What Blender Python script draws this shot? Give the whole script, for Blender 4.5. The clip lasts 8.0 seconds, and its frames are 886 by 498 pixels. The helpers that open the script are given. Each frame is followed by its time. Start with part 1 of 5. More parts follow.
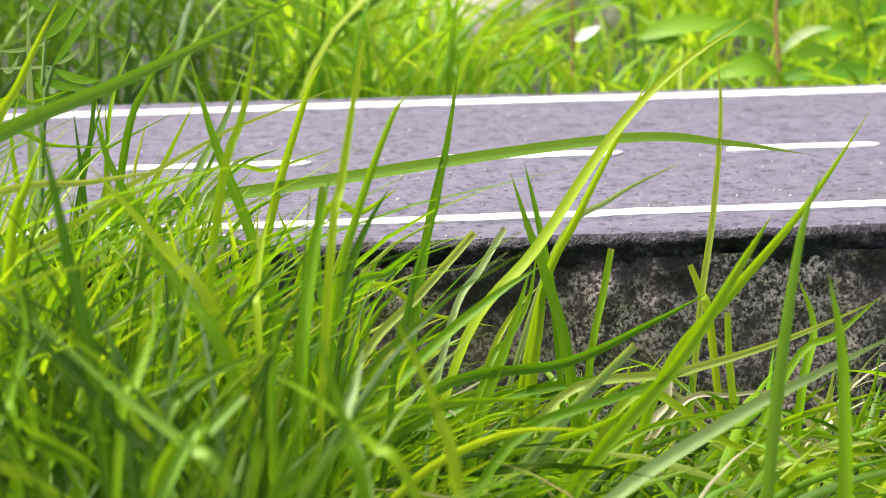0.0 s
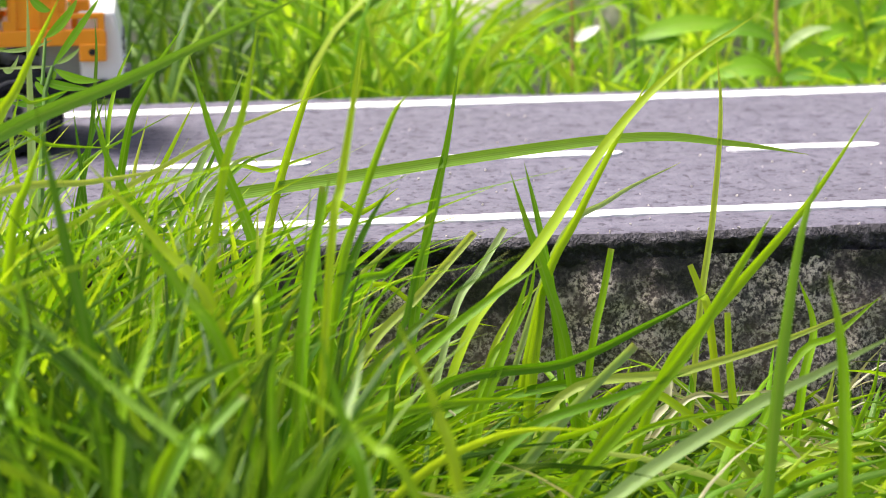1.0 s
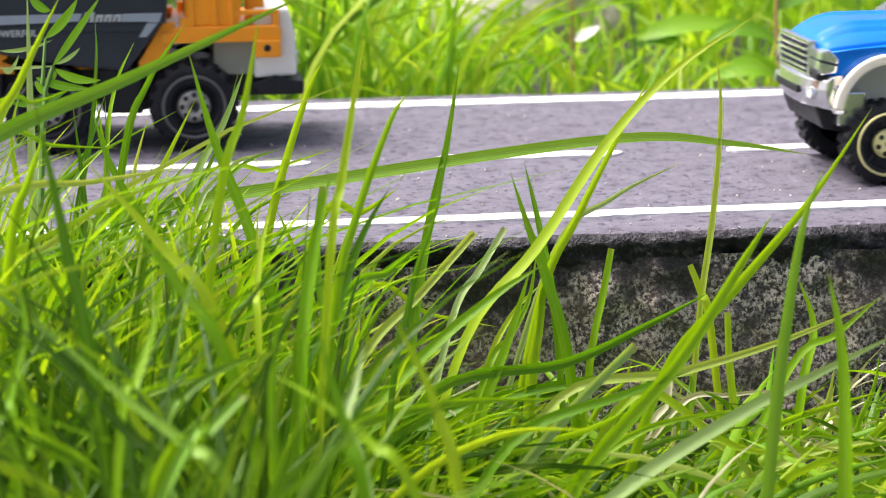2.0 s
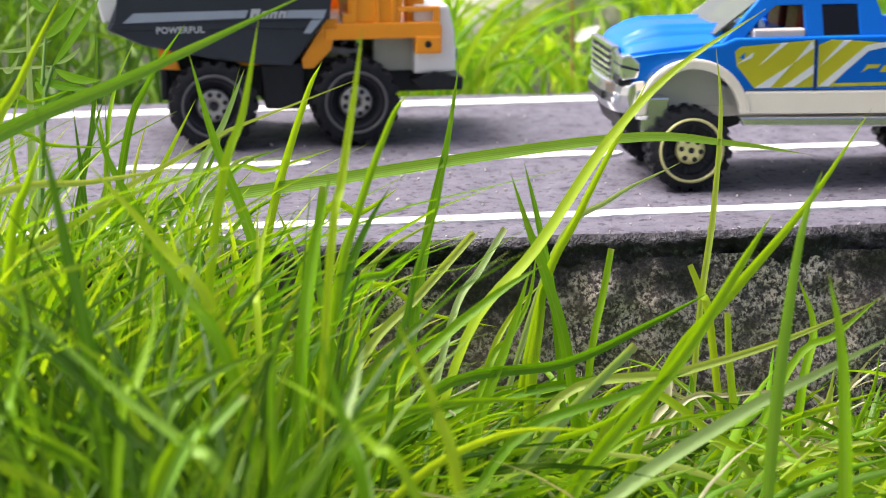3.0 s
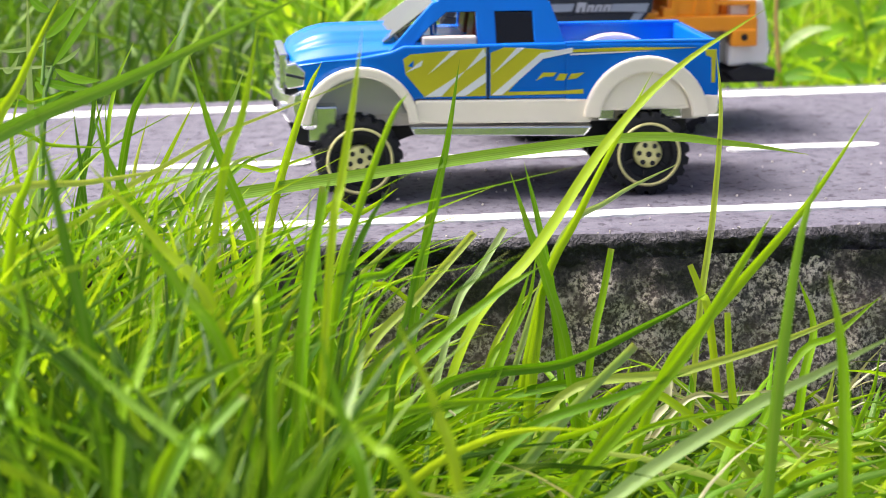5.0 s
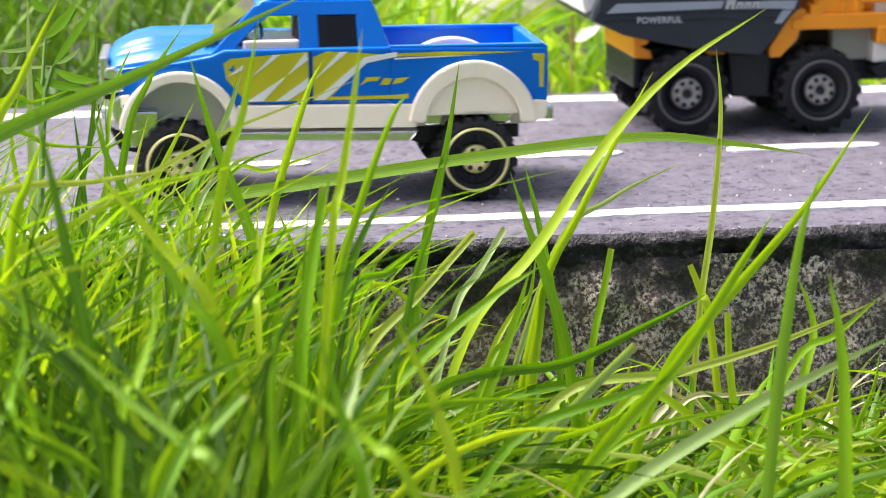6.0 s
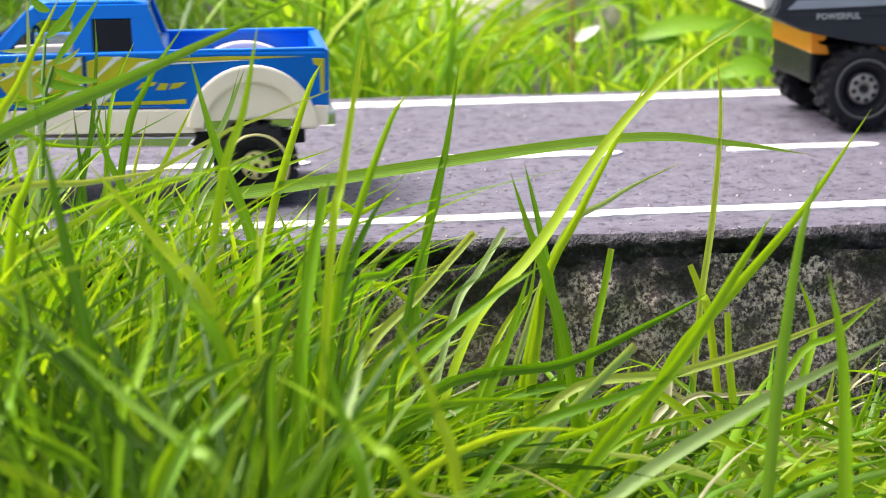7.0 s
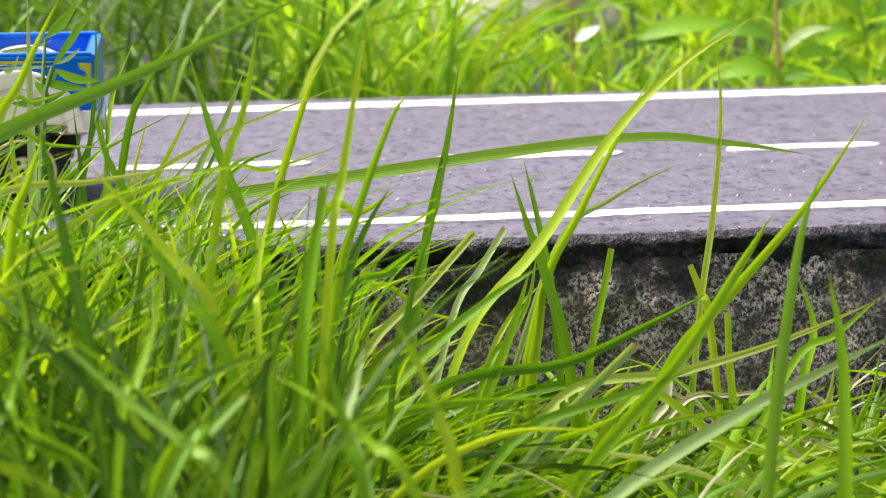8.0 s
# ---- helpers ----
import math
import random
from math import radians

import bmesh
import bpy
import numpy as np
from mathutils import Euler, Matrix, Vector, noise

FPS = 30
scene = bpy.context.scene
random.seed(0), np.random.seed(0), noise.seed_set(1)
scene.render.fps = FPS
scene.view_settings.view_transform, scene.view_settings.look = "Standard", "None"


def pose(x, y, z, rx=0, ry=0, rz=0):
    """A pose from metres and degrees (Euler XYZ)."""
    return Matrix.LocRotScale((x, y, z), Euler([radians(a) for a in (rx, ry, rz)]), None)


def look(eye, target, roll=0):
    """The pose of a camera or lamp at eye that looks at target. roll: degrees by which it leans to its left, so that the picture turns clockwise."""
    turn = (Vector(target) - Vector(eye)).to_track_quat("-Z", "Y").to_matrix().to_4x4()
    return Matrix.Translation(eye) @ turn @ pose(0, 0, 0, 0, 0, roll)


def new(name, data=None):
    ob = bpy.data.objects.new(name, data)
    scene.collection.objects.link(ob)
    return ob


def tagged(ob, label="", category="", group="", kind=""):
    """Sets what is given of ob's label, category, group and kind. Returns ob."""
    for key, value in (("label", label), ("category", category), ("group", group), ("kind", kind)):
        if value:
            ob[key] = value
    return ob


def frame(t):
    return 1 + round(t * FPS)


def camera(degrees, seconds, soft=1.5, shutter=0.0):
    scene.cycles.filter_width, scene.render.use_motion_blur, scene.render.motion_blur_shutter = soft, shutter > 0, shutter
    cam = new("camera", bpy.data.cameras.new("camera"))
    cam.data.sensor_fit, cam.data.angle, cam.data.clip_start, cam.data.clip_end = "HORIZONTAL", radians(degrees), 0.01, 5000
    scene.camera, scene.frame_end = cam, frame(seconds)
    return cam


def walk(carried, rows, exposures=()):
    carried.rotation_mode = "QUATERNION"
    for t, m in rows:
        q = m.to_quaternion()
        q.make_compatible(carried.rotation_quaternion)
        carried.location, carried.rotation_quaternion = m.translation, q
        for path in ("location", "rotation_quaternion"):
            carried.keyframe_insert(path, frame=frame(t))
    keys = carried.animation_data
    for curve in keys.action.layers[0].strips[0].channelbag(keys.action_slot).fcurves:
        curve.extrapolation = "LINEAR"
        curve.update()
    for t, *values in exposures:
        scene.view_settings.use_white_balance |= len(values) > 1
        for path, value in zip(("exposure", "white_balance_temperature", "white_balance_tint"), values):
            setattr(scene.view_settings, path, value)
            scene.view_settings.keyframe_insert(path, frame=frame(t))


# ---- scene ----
cam = camera(25.0, 8.0, soft=0.8, shutter=0.4)
EYE = Vector((0.0, 0.0, 0.072))
YAW, PITCH, ROLL = 8.5, 13.4, -0.2
AIM = EYE + Vector((math.sin(radians(YAW)) * math.cos(radians(PITCH)),
                    math.cos(radians(YAW)) * math.cos(radians(PITCH)), -math.sin(radians(PITCH))))
# a small phone on the lawn, its close focus on the front of the little road
cam.data.dof.use_dof = True
cam.data.dof.focus_distance = 0.312
cam.data.dof.aperture_fstop = 40.0
VIEW = look(EYE, AIM, ROLL)
walk(cam, [(0.0, VIEW), (8.0, VIEW)], exposures=[(0.0, 1.44), (1.0, 1.42), (3.0, 1.42), (4.0, 1.51), (4.5, 1.56), (6.0, 1.56), (7.0, 1.46), (8.0, 1.38)])

# ---------------------------------------------------------------- light
SUN_EL, SUN_AZ = radians(60), radians(-68)
world = bpy.data.worlds.new("sky")
scene.world = world
world.use_nodes = True
wn = world.node_tree
sky = wn.nodes.new("ShaderNodeTexSky")
sky.sky_type, sky.sun_disc = "NISHITA", False
sky.sun_elevation, sky.sun_rotation = SUN_EL, SUN_AZ
sky.air_density, sky.dust_density, sky.ozone_density = 0.5, 8.0, 0.2
wn.links.new(sky.outputs["Color"], wn.nodes["Background"].inputs["Color"])
wn.nodes["Background"].inputs["Strength"].default_value = 0.115
sun = new("sun", bpy.data.lights.new("sun", "SUN"))
sun.data.energy, sun.data.angle, sun.data.color = 2.2, radians(26), (1.0, 0.97, 0.92)
sun.matrix_world = look((math.sin(SUN_AZ) * math.cos(SUN_EL) * 3, math.cos(SUN_AZ) * math.cos(SUN_EL) * 3,
                         math.sin(SUN_EL) * 3), (0, 0, 0))


# ---------------------------------------------------------------- materials
def material(name):
    m = bpy.data.materials.new(name)
    m.use_nodes = True
    nt = m.node_tree
    return m, nt, nt.nodes["Principled BSDF"]


def node(nt, kind, **inputs):
    n = nt.nodes.new(kind)
    for key, value in inputs.items():
        n.inputs[key.replace("_", " ")].default_value = value
    return n


def ramp(nt, fac, stops):
    r = nt.nodes.new("ShaderNodeValToRGB")
    els = r.color_ramp.elements
    while len(els) < len(stops):
        els.new(0.5)
    for e, (p, c) in zip(els, stops):
        e.position, e.color = p, (*c, 1)
    nt.links.new(fac, r.inputs[0])
    return r.outputs[0]


def mixed(nt, fac, a, b, mode="MIX"):
    m = nt.nodes.new("ShaderNodeMix")
    m.data_type, m.blend_type = "RGBA", mode
    for sock, v in ((m.inputs[0], fac), (m.inputs[6], a), (m.inputs[7], b)):
        if isinstance(v, (int, float)):
            sock.default_value = v
        elif isinstance(v, tuple):
            sock.default_value = (*v, 1)
        else:
            nt.links.new(v, sock)
    return m.outputs[2]


def noise_of(nt, scale, detail=4.0, rough=0.6, coord="Object"):
    co = nt.nodes.new("ShaderNodeTexCoord")
    n = node(nt, "ShaderNodeTexNoise", Scale=scale, Detail=detail, Roughness=rough)
    nt.links.new(co.outputs[coord], n.inputs["Vector"])
    return n.outputs["Fac"]


def bump(nt, bsdf, height, strength, distance):
    b = node(nt, "ShaderNodeBump", Strength=strength, Distance=distance)
    nt.links.new(height, b.inputs["Height"])
    nt.links.new(b.outputs["Normal"], bsdf.inputs["Normal"])


def surface(name, base, rough=0.4, metal=0.0, vary=0.12, scale=300.0, relief=0.0, coat=0.0, wear=0.15):
    """A plain moulded or painted surface with handling marks."""
    m, nt, b = material(name)
    dark = tuple(c * (1 - vary) for c in base)
    light = tuple(min(1, c * (1 + vary) + 0.01 * vary) for c in base)
    big = noise_of(nt, scale * 0.2, 3)
    fine = noise_of(nt, scale * 4, 5)
    col = ramp(nt, big, [(0.3, dark), (0.7, light)])
    nt.links.new(mixed(nt, ramp(nt, fine, [(0.45, (0, 0, 0)), (0.75, (wear,) * 3)]), col, dark), b.inputs["Base Color"])
    k = min(1, wear / 0.12)
    nt.links.new(ramp(nt, fine, [(0.3, (rough * (1 - 0.2 * k),) * 3), (0.7, (min(1, rough * (1 + 0.3 * k)),) * 3)]), b.inputs["Roughness"])
    b.inputs["Metallic"].default_value = metal
    b.inputs["Coat Weight"].default_value = coat
    b.inputs["Coat Roughness"].default_value = 0.08
    if relief:
        bump(nt, b, fine, 0.5, relief)
    return m


def grass_material(name, stops, trans=0.45, dry=0.08):
    m, nt, b = material(name)
    geo = nt.nodes.new("ShaderNodeNewGeometry")
    uv = nt.nodes.new("ShaderNodeTexCoord")
    sep = nt.nodes.new("ShaderNodeSeparateXYZ")
    nt.links.new(uv.outputs["UV"], sep.inputs[0])
    info = nt.nodes.new("ShaderNodeObjectInfo")
    both = nt.nodes.new("ShaderNodeMath")
    both.operation = "ADD"
    nt.links.new(geo.outputs["Random Per Island"], both.inputs[0])
    nt.links.new(info.outputs["Random"], both.inputs[1])
    pick = nt.nodes.new("ShaderNodeMath")
    pick.operation = "FRACT"
    nt.links.new(both.outputs[0], pick.inputs[0])
    col = ramp(nt, pick.outputs[0], stops)
    # pale midrib and fine veins across the blade
    wave = node(nt, "ShaderNodeMath")
    wave.operation = "SINE"
    mul = node(nt, "ShaderNodeMath")
    mul.operation = "MULTIPLY"
    mul.inputs[1].default_value = 38.0
    nt.links.new(sep.outputs["X"], mul.inputs[0])
    nt.links.new(mul.outputs[0], wave.inputs[0])
    veins = ramp(nt, wave.outputs[0], [(0.0, (0.70, 0.72, 0.70)), (1.0, (1.2, 1.2, 1.15))])
    col = mixed(nt, 0.18, col, veins, "MULTIPLY")
    rib = ramp(nt, sep.outputs["X"], [(0.40, (0, 0, 0)), (0.5, (0.35,) * 3), (0.60, (0, 0, 0))])
    col = mixed(nt, rib, col, (0.30, 0.42, 0.10))
    # dry tips and blotches
    blotch = noise_of(nt, 120, 4)
    tip = ramp(nt, sep.outputs["Y"], [(0.95, (0, 0, 0)), (1.0, (0.5,) * 3)])
    col = mixed(nt, tip, col, (0.38, 0.33, 0.10))
    col = mixed(nt, ramp(nt, blotch, [(0.55, (0, 0, 0)), (0.8, (dry * 3,) * 3)]), col, (0.30, 0.34, 0.06))
    nt.links.new(col, b.inputs["Base Color"])
    b.inputs["Roughness"].default_value = 0.42
    b.inputs["Specular IOR Level"].default_value = 0.3
    tr = nt.nodes.new("ShaderNodeBsdfTranslucent")
    nt.links.new(mixed(nt, 1.0, col, (1.08, 1.0, 0.5), "MULTIPLY"), tr.inputs["Color"])
    mix = nt.nodes.new("ShaderNodeMixShader")
    mix.inputs[0].default_value = trans
    out = nt.nodes["Material Output"]
    nt.links.new(b.outputs[0], mix.inputs[1])
    nt.links.new(tr.outputs[0], mix.inputs[2])
    nt.links.new(mix.outputs[0], out.inputs["Surface"])
    bump(nt, b, wave.outputs[0], 0.25, 0.00005)
    return m


def asphalt_material(name, tone):
    m, nt, b = material(name)

    def c(*v):
        return tuple(k * tone for k in v)
    big = noise_of(nt, 22, 4)
    mid = noise_of(nt, 210, 5, 0.62)
    small = noise_of(nt, 540, 2, 0.55)
    fine = noise_of(nt, 1500, 4, 0.7)
    col = ramp(nt, mid, [(0.28, c(0.100, 0.093, 0.130)), (0.55, c(0.158, 0.150, 0.198)), (0.8, c(0.212, 0.205, 0.255))])
    col = mixed(nt, ramp(nt, big, [(0.35, (0.0,) * 3), (0.7, (0.4,) * 3)]), col, c(0.115, 0.105, 0.135))
    col = mixed(nt, ramp(nt, small, [(0.36, (0.9,) * 3), (0.42, (0, 0, 0))]), col, c(0.045, 0.038, 0.06))
    col = mixed(nt, ramp(nt, mid, [(0.33, (0.8,) * 3), (0.39, (0, 0, 0))]), col, c(0.05, 0.042, 0.065))
    col = mixed(nt, ramp(nt, fine, [(0.60, (0, 0, 0)), (0.72, (0.5,) * 3)]), col, c(0.34, 0.33, 0.36))
    nt.links.new(col, b.inputs["Base Color"])
    b.inputs["Roughness"].default_value = 0.72
    b.inputs["Specular IOR Level"].default_value = 0.28
    h = nt.nodes.new("ShaderNodeMath")
    h.operation = "MULTIPLY_ADD"
    h.inputs[1].default_value = 0.5
    nt.links.new(small, h.inputs[0])
    nt.links.new(mid, h.inputs[2])
    bump(nt, b, h.outputs[0], 0.55, 0.0016)
    return m


def concrete_material():
    m, nt, b = material("slab_concrete")
    fine = noise_of(nt, 1400, 3, 0.72)
    mid = noise_of(nt, 380, 5, 0.7)
    big = noise_of(nt, 52, 5)
    col = ramp(nt, fine, [(0.42, (0.035, 0.026, 0.032)), (0.49, (0.33, 0.27, 0.26)), (0.56, (0.80, 0.69, 0.65))])
    col = mixed(nt, ramp(nt, mid, [(0.47, (0, 0, 0)), (0.58, (0.85,) * 3)]), col, (0.045, 0.04, 0.05))
    col = mixed(nt, ramp(nt, big, [(0.46, (0, 0, 0)), (0.66, (0.5,) * 3)]), col, (0.27, 0.19, 0.165))
    # dark paint that ran over the top of the face, with a ragged lower rim
    geo = nt.nodes.new("ShaderNodeNewGeometry")
    sep = nt.nodes.new("ShaderNodeSeparateXYZ")
    nt.links.new(geo.outputs["Position"], sep.inputs[0])
    add = nt.nodes.new("ShaderNodeMath")
    add.operation = "MULTIPLY_ADD"
    add.inputs[1].default_value = 0.055
    nt.links.new(big, add.inputs[0])
    nt.links.new(sep.outputs["Z"], add.inputs[2])
    run = ramp(nt, add.outputs[0], [(0.0215, (0, 0, 0)), (0.0225, (0.88,) * 3)])
    col = mixed(nt, run, col, (0.022, 0.02, 0.027))
    nt.links.new(col, b.inputs["Base Color"])
    b.inputs["Roughness"].default_value = 0.8
    bump(nt, b, fine, 0.8, 0.0009)
    return m


def rim_material():
    """Black paint over broken cement: pits, and grey grains where it has worn through."""
    m, nt, b = material("dark_road_rim")
    grain = noise_of(nt, 850, 4, 0.7)
    lump = noise_of(nt, 260, 5, 0.65)
    col = ramp(nt, grain, [(0.40, (0.008, 0.007, 0.011)), (0.55, (0.030, 0.027, 0.040)), (0.66, (0.13, 0.12, 0.145))])
    col = mixed(nt, ramp(nt, lump, [(0.45, (0, 0, 0)), (0.62, (0.8,) * 3)]), col, (0.016, 0.014, 0.022))
    nt.links.new(col, b.inputs["Base Color"])
    b.inputs["Roughness"].default_value = 0.7
    h = nt.nodes.new("ShaderNodeMath")
    h.operation = "MULTIPLY_ADD"
    h.inputs[1].default_value = 0.4
    nt.links.new(grain, h.inputs[0])
    nt.links.new(lump, h.inputs[2])
    bump(nt, b, h.outputs[0], 1.0, 0.003)
    return m


def soil_material():
    m, nt, b = material("soil")
    col = ramp(nt, noise_of(nt, 90, 6, 0.7), [(0.3, (0.008, 0.006, 0.004)), (0.6, (0.025, 0.018, 0.011)), (0.8, (0.06, 0.042, 0.026))])
    far = ramp(nt, noise_of(nt, 6, 5, 0.7), [(0.35, (0.014, 0.032, 0.006)), (0.7, (0.03, 0.065, 0.010))])
    nt.links.new(mixed(nt, 0.45, col, far), b.inputs["Base Color"])
    b.inputs["Roughness"].default_value = 0.9
    bump(nt, b, noise_of(nt, 260, 5), 0.8, 0.002)
    return m


GRASS = grass_material("grass_front", [(0.0, (0.06, 0.18, 0.006)), (0.25, (0.16, 0.37, 0.006)), (0.6, (0.28, 0.50, 0.006)), (0.92, (0.40, 0.57, 0.02)), (1.0, (0.42, 0.52, 0.12))], 0.5)
# darker copy of the front grass, with shade put into its green
GRASS_SHADED = grass_material("grass_shaded", [(0.0, (0.03, 0.095, 0.006)), (0.5, (0.062, 0.165, 0.007)), (0.85, (0.13, 0.27, 0.010)), (1.0, (0.23, 0.38, 0.02))], 0.42)
GRASS_MID = grass_material("grass_mid", [(0.0, (0.12, 0.28, 0.025)), (0.6, (0.17, 0.36, 0.03)), (1.0, (0.24, 0.43, 0.05))], 0.38)
GRASS_BACK = grass_material("grass_back", [(0.0, (0.13, 0.33, 0.010)), (0.4, (0.24, 0.48, 0.012)), (0.8, (0.38, 0.60, 0.025)), (1.0, (0.48, 0.62, 0.07))], 0.55)
WEED = grass_material("weed_leaf", [(0.0, (0.11, 0.30, 0.012)), (0.5, (0.17, 0.40, 0.014)), (1.0, (0.25, 0.48, 0.02))], 0.45)
STALK = surface("stalk", (0.30, 0.19, 0.06), 0.5, relief=0.0003)
GREEN_STALK = surface("green_stalk", (0.13, 0.25, 0.05), 0.5, relief=0.0002)
DRY = grass_material("dry_blade", [(0.0, (0.45, 0.42, 0.25)), (1.0, (0.62, 0.60, 0.42))], 0.3)
PALE = grass_material("pale_blade", [(0.0, (0.28, 0.44, 0.13)), (1.0, (0.44, 0.56, 0.27))], 0.3)
ASPHALT = asphalt_material("road_cement", 0.75)
RIM_PAINT = rim_material()
CONCRETE = concrete_material()
SOIL = soil_material()
LINE = surface("road_paint", (0.86, 0.86, 0.87), 0.5, vary=0.05, scale=500, relief=0.0004, wear=0.12)
BLUE = surface("blue_plastic", (0.0, 0.135, 0.63), 0.25, vary=0.04, coat=0.15, wear=0.03)
CREAM = surface("cream_plastic", (0.88, 0.81, 0.70), 0.36, vary=0.05, wear=0.1)
YELLOW = surface("yellow_print", (0.50, 0.48, 0.02), 0.35, vary=0.06)
WHITE_PRINT = surface("white_print", (0.72, 0.76, 0.80), 0.35, vary=0.04)
SILVER = surface("silver_plastic", (0.66, 0.68, 0.69), 0.17, metal=0.9, vary=0.03, wear=0.03)
LAMP = surface("lamp_silver", (0.72, 0.75, 0.77), 0.12, metal=0.8, vary=0.02, coat=0.8, wear=0.02)
BLACK = surface("black_plastic", (0.013, 0.014, 0.019), 0.45, vary=0.2)
RUBBER = surface("black_rubber", (0.010, 0.011, 0.015), 0.66, vary=0.25, relief=0.0001, wear=0.4)
RIM = surface("rim_cream", (0.64, 0.61, 0.28), 0.32, metal=0.2, vary=0.06)
GREY_RIM = surface("rim_grey", (0.30, 0.29, 0.28), 0.36, metal=0.3, vary=0.08)
TYRE_LINE = surface("tyre_line", (0.085, 0.085, 0.09), 0.5)
DARK = surface("dark_grey_plastic", (0.030, 0.036, 0.048), 0.45, vary=0.1, wear=0.1)
STRIPE = surface("grey_print", (0.30, 0.35, 0.42), 0.4, vary=0.06)
STRIPE_PALE = surface("pale_grey_print", (0.45, 0.48, 0.52), 0.4, vary=0.06)
ORANGE = surface("orange_plastic", (0.90, 0.32, 0.012), 0.35, vary=0.06, coat=0.2)
# white cover under the deck; the grey-green base holds its shade
ENGINE = surface("engine_shaded_white", (0.36, 0.38, 0.33), 0.5, vary=0.08)
WHITE = surface("white_plastic", (0.80, 0.80, 0.78), 0.35, vary=0.04)
RED = surface("red_brown_plastic", (0.30, 0.035, 0.02), 0.4, vary=0.1)
PINK = surface("pale_plastic", (0.70, 0.62, 0.62), 0.4, vary=0.05)
PETAL = surface("dry_white_leaf", (0.80, 0.79, 0.74), 0.5, vary=0.05)
STONE = surface("pale_stone", (0.52, 0.48, 0.44), 0.8, vary=0.2, scale=100, relief=0.001)


def glass_material(name, tint, rough=0.02):
    m, nt, b = material(name)
    b.inputs["Base Color"].default_value = (*tint, 1)
    b.inputs["Roughness"].default_value = rough
    b.inputs["Transmission Weight"].default_value = 1.0
    b.inputs["IOR"].default_value = 1.45
    return m


TINTED = glass_material("tinted_window", (0.10, 0.07, 0.06))
# the yellow-green tint paints in the garden's reflection on the windscreen
CLEAR = glass_material("windscreen", (0.33, 0.34, 0.18))
CLEAR.node_tree.nodes["Principled BSDF"].inputs["Transmission Weight"].default_value = 0.8
CLEAR.node_tree.nodes["Principled BSDF"].inputs["Coat Weight"].default_value = 1.0

for dull in (RUBBER, BLACK, DARK, BLUE):
    dull.node_tree.nodes["Principled BSDF"].inputs["Specular IOR Level"].default_value = 0.25

# ---------------------------------------------------------------- building helpers (millimetres in, metres out)
MM = 0.001


def part(name, bm, mat, parent, label="", smooth=False):
    if smooth:
        for f in bm.faces:
            f.smooth = True
    me = bpy.data.meshes.new(name)
    bm.normal_update()
    bm.to_mesh(me)
    bm.free()
    me.materials.append(mat)
    ob = new(name, me)
    ob.parent = parent
    if label:
        tagged(ob, label)
    return ob


def bevelled(bm, width, segments=2):
    if width:
        edges = [e for e in bm.edges if len(e.link_faces) == 2 and e.calc_face_angle(0) > 0.5]
        bmesh.ops.bevel(bm, geom=edges, offset=width * MM, segments=segments, profile=0.6, affect="EDGES", clamp_overlap=True)
    return bm


def box(x0, x1, y0, y1, z0, z1, bev=0.3, bm=None):
    own = bm is None
    bm = bm or bmesh.new()
    m = Matrix.Translation(((x0 + x1) / 2 * MM, (y0 + y1) / 2 * MM, (z0 + z1) / 2 * MM)) @ Matrix.Diagonal((abs(x1 - x0) * MM, abs(y1 - y0) * MM, abs(z1 - z0) * MM, 1))
    bmesh.ops.create_cube(bm, size=1, matrix=m)
    return bevelled(bm, bev) if own else bm


def slab(outline, y0, y1, bev=0.3, bm=None, lean=0.0, lean_from=0.0):
    """A side outline (x, z) carried across from y0 to y1; lean draws the sides in with height."""
    own = bm is None
    bm = bm or bmesh.new()

    def at(x, y, z):
        return (x * MM, (y - math.copysign(max(0, z - lean_from) * lean, y)) * MM, z * MM)
    a = [bm.verts.new(at(x, y0, z)) for x, z in outline]
    b = [bm.verts.new(at(x, y1, z)) for x, z in outline]
    bm.faces.new(a)
    bm.faces.new(b[::-1])
    n = len(outline)
    for i in range(n):
        bm.faces.new((a[i], b[i], b[(i + 1) % n], a[(i + 1) % n]))
    bmesh.ops.recalc_face_normals(bm, faces=bm.faces)
    return bevelled(bm, bev) if own else bm


def arc(cx, cz, r, a0, a1, n=14):
    return [(cx + r * math.cos(radians(a0 + (a1 - a0) * i / n)), cz + r * math.sin(radians(a0 + (a1 - a0) * i / n))) for i in range(n + 1)]


def turned(profile, n=40, bm=None):
    """Rings (radius, y) about the y axis, closed at both ends."""
    bm = bm or bmesh.new()
    rings = []
    for r, y in profile:
        if r < 1e-6:
            rings.append([bm.verts.new((0, y * MM, 0))] * n)
        else:
            rings.append([bm.verts.new((r * MM * math.cos(2 * math.pi * i / n), y * MM, r * MM * math.sin(2 * math.pi * i / n))) for i in range(n)])
    for a, b in zip(rings, rings[1:]):
        for i in range(n):
            j = (i + 1) % n
            vs = []
            for v in (a[i], a[j], b[j], b[i]):
                if v not in vs:
                    vs.append(v)
            if len(vs) > 2:
                bm.faces.new(vs)
    bmesh.ops.recalc_face_normals(bm, faces=bm.faces)
    return bm


# ---------------------------------------------------------------- ground, road and slab
GROUND = -0.034


def mesh_object(name, verts, faces, mat, smooth=True, parent=None):
    me = bpy.data.meshes.new(name)
    me.from_pydata(verts, [], faces)
    me.materials.append(mat)
    me.polygons.foreach_set("use_smooth", [smooth] * len(me.polygons))
    me.update()
    ob = new(name, me)
    ob.parent = parent
    return ob


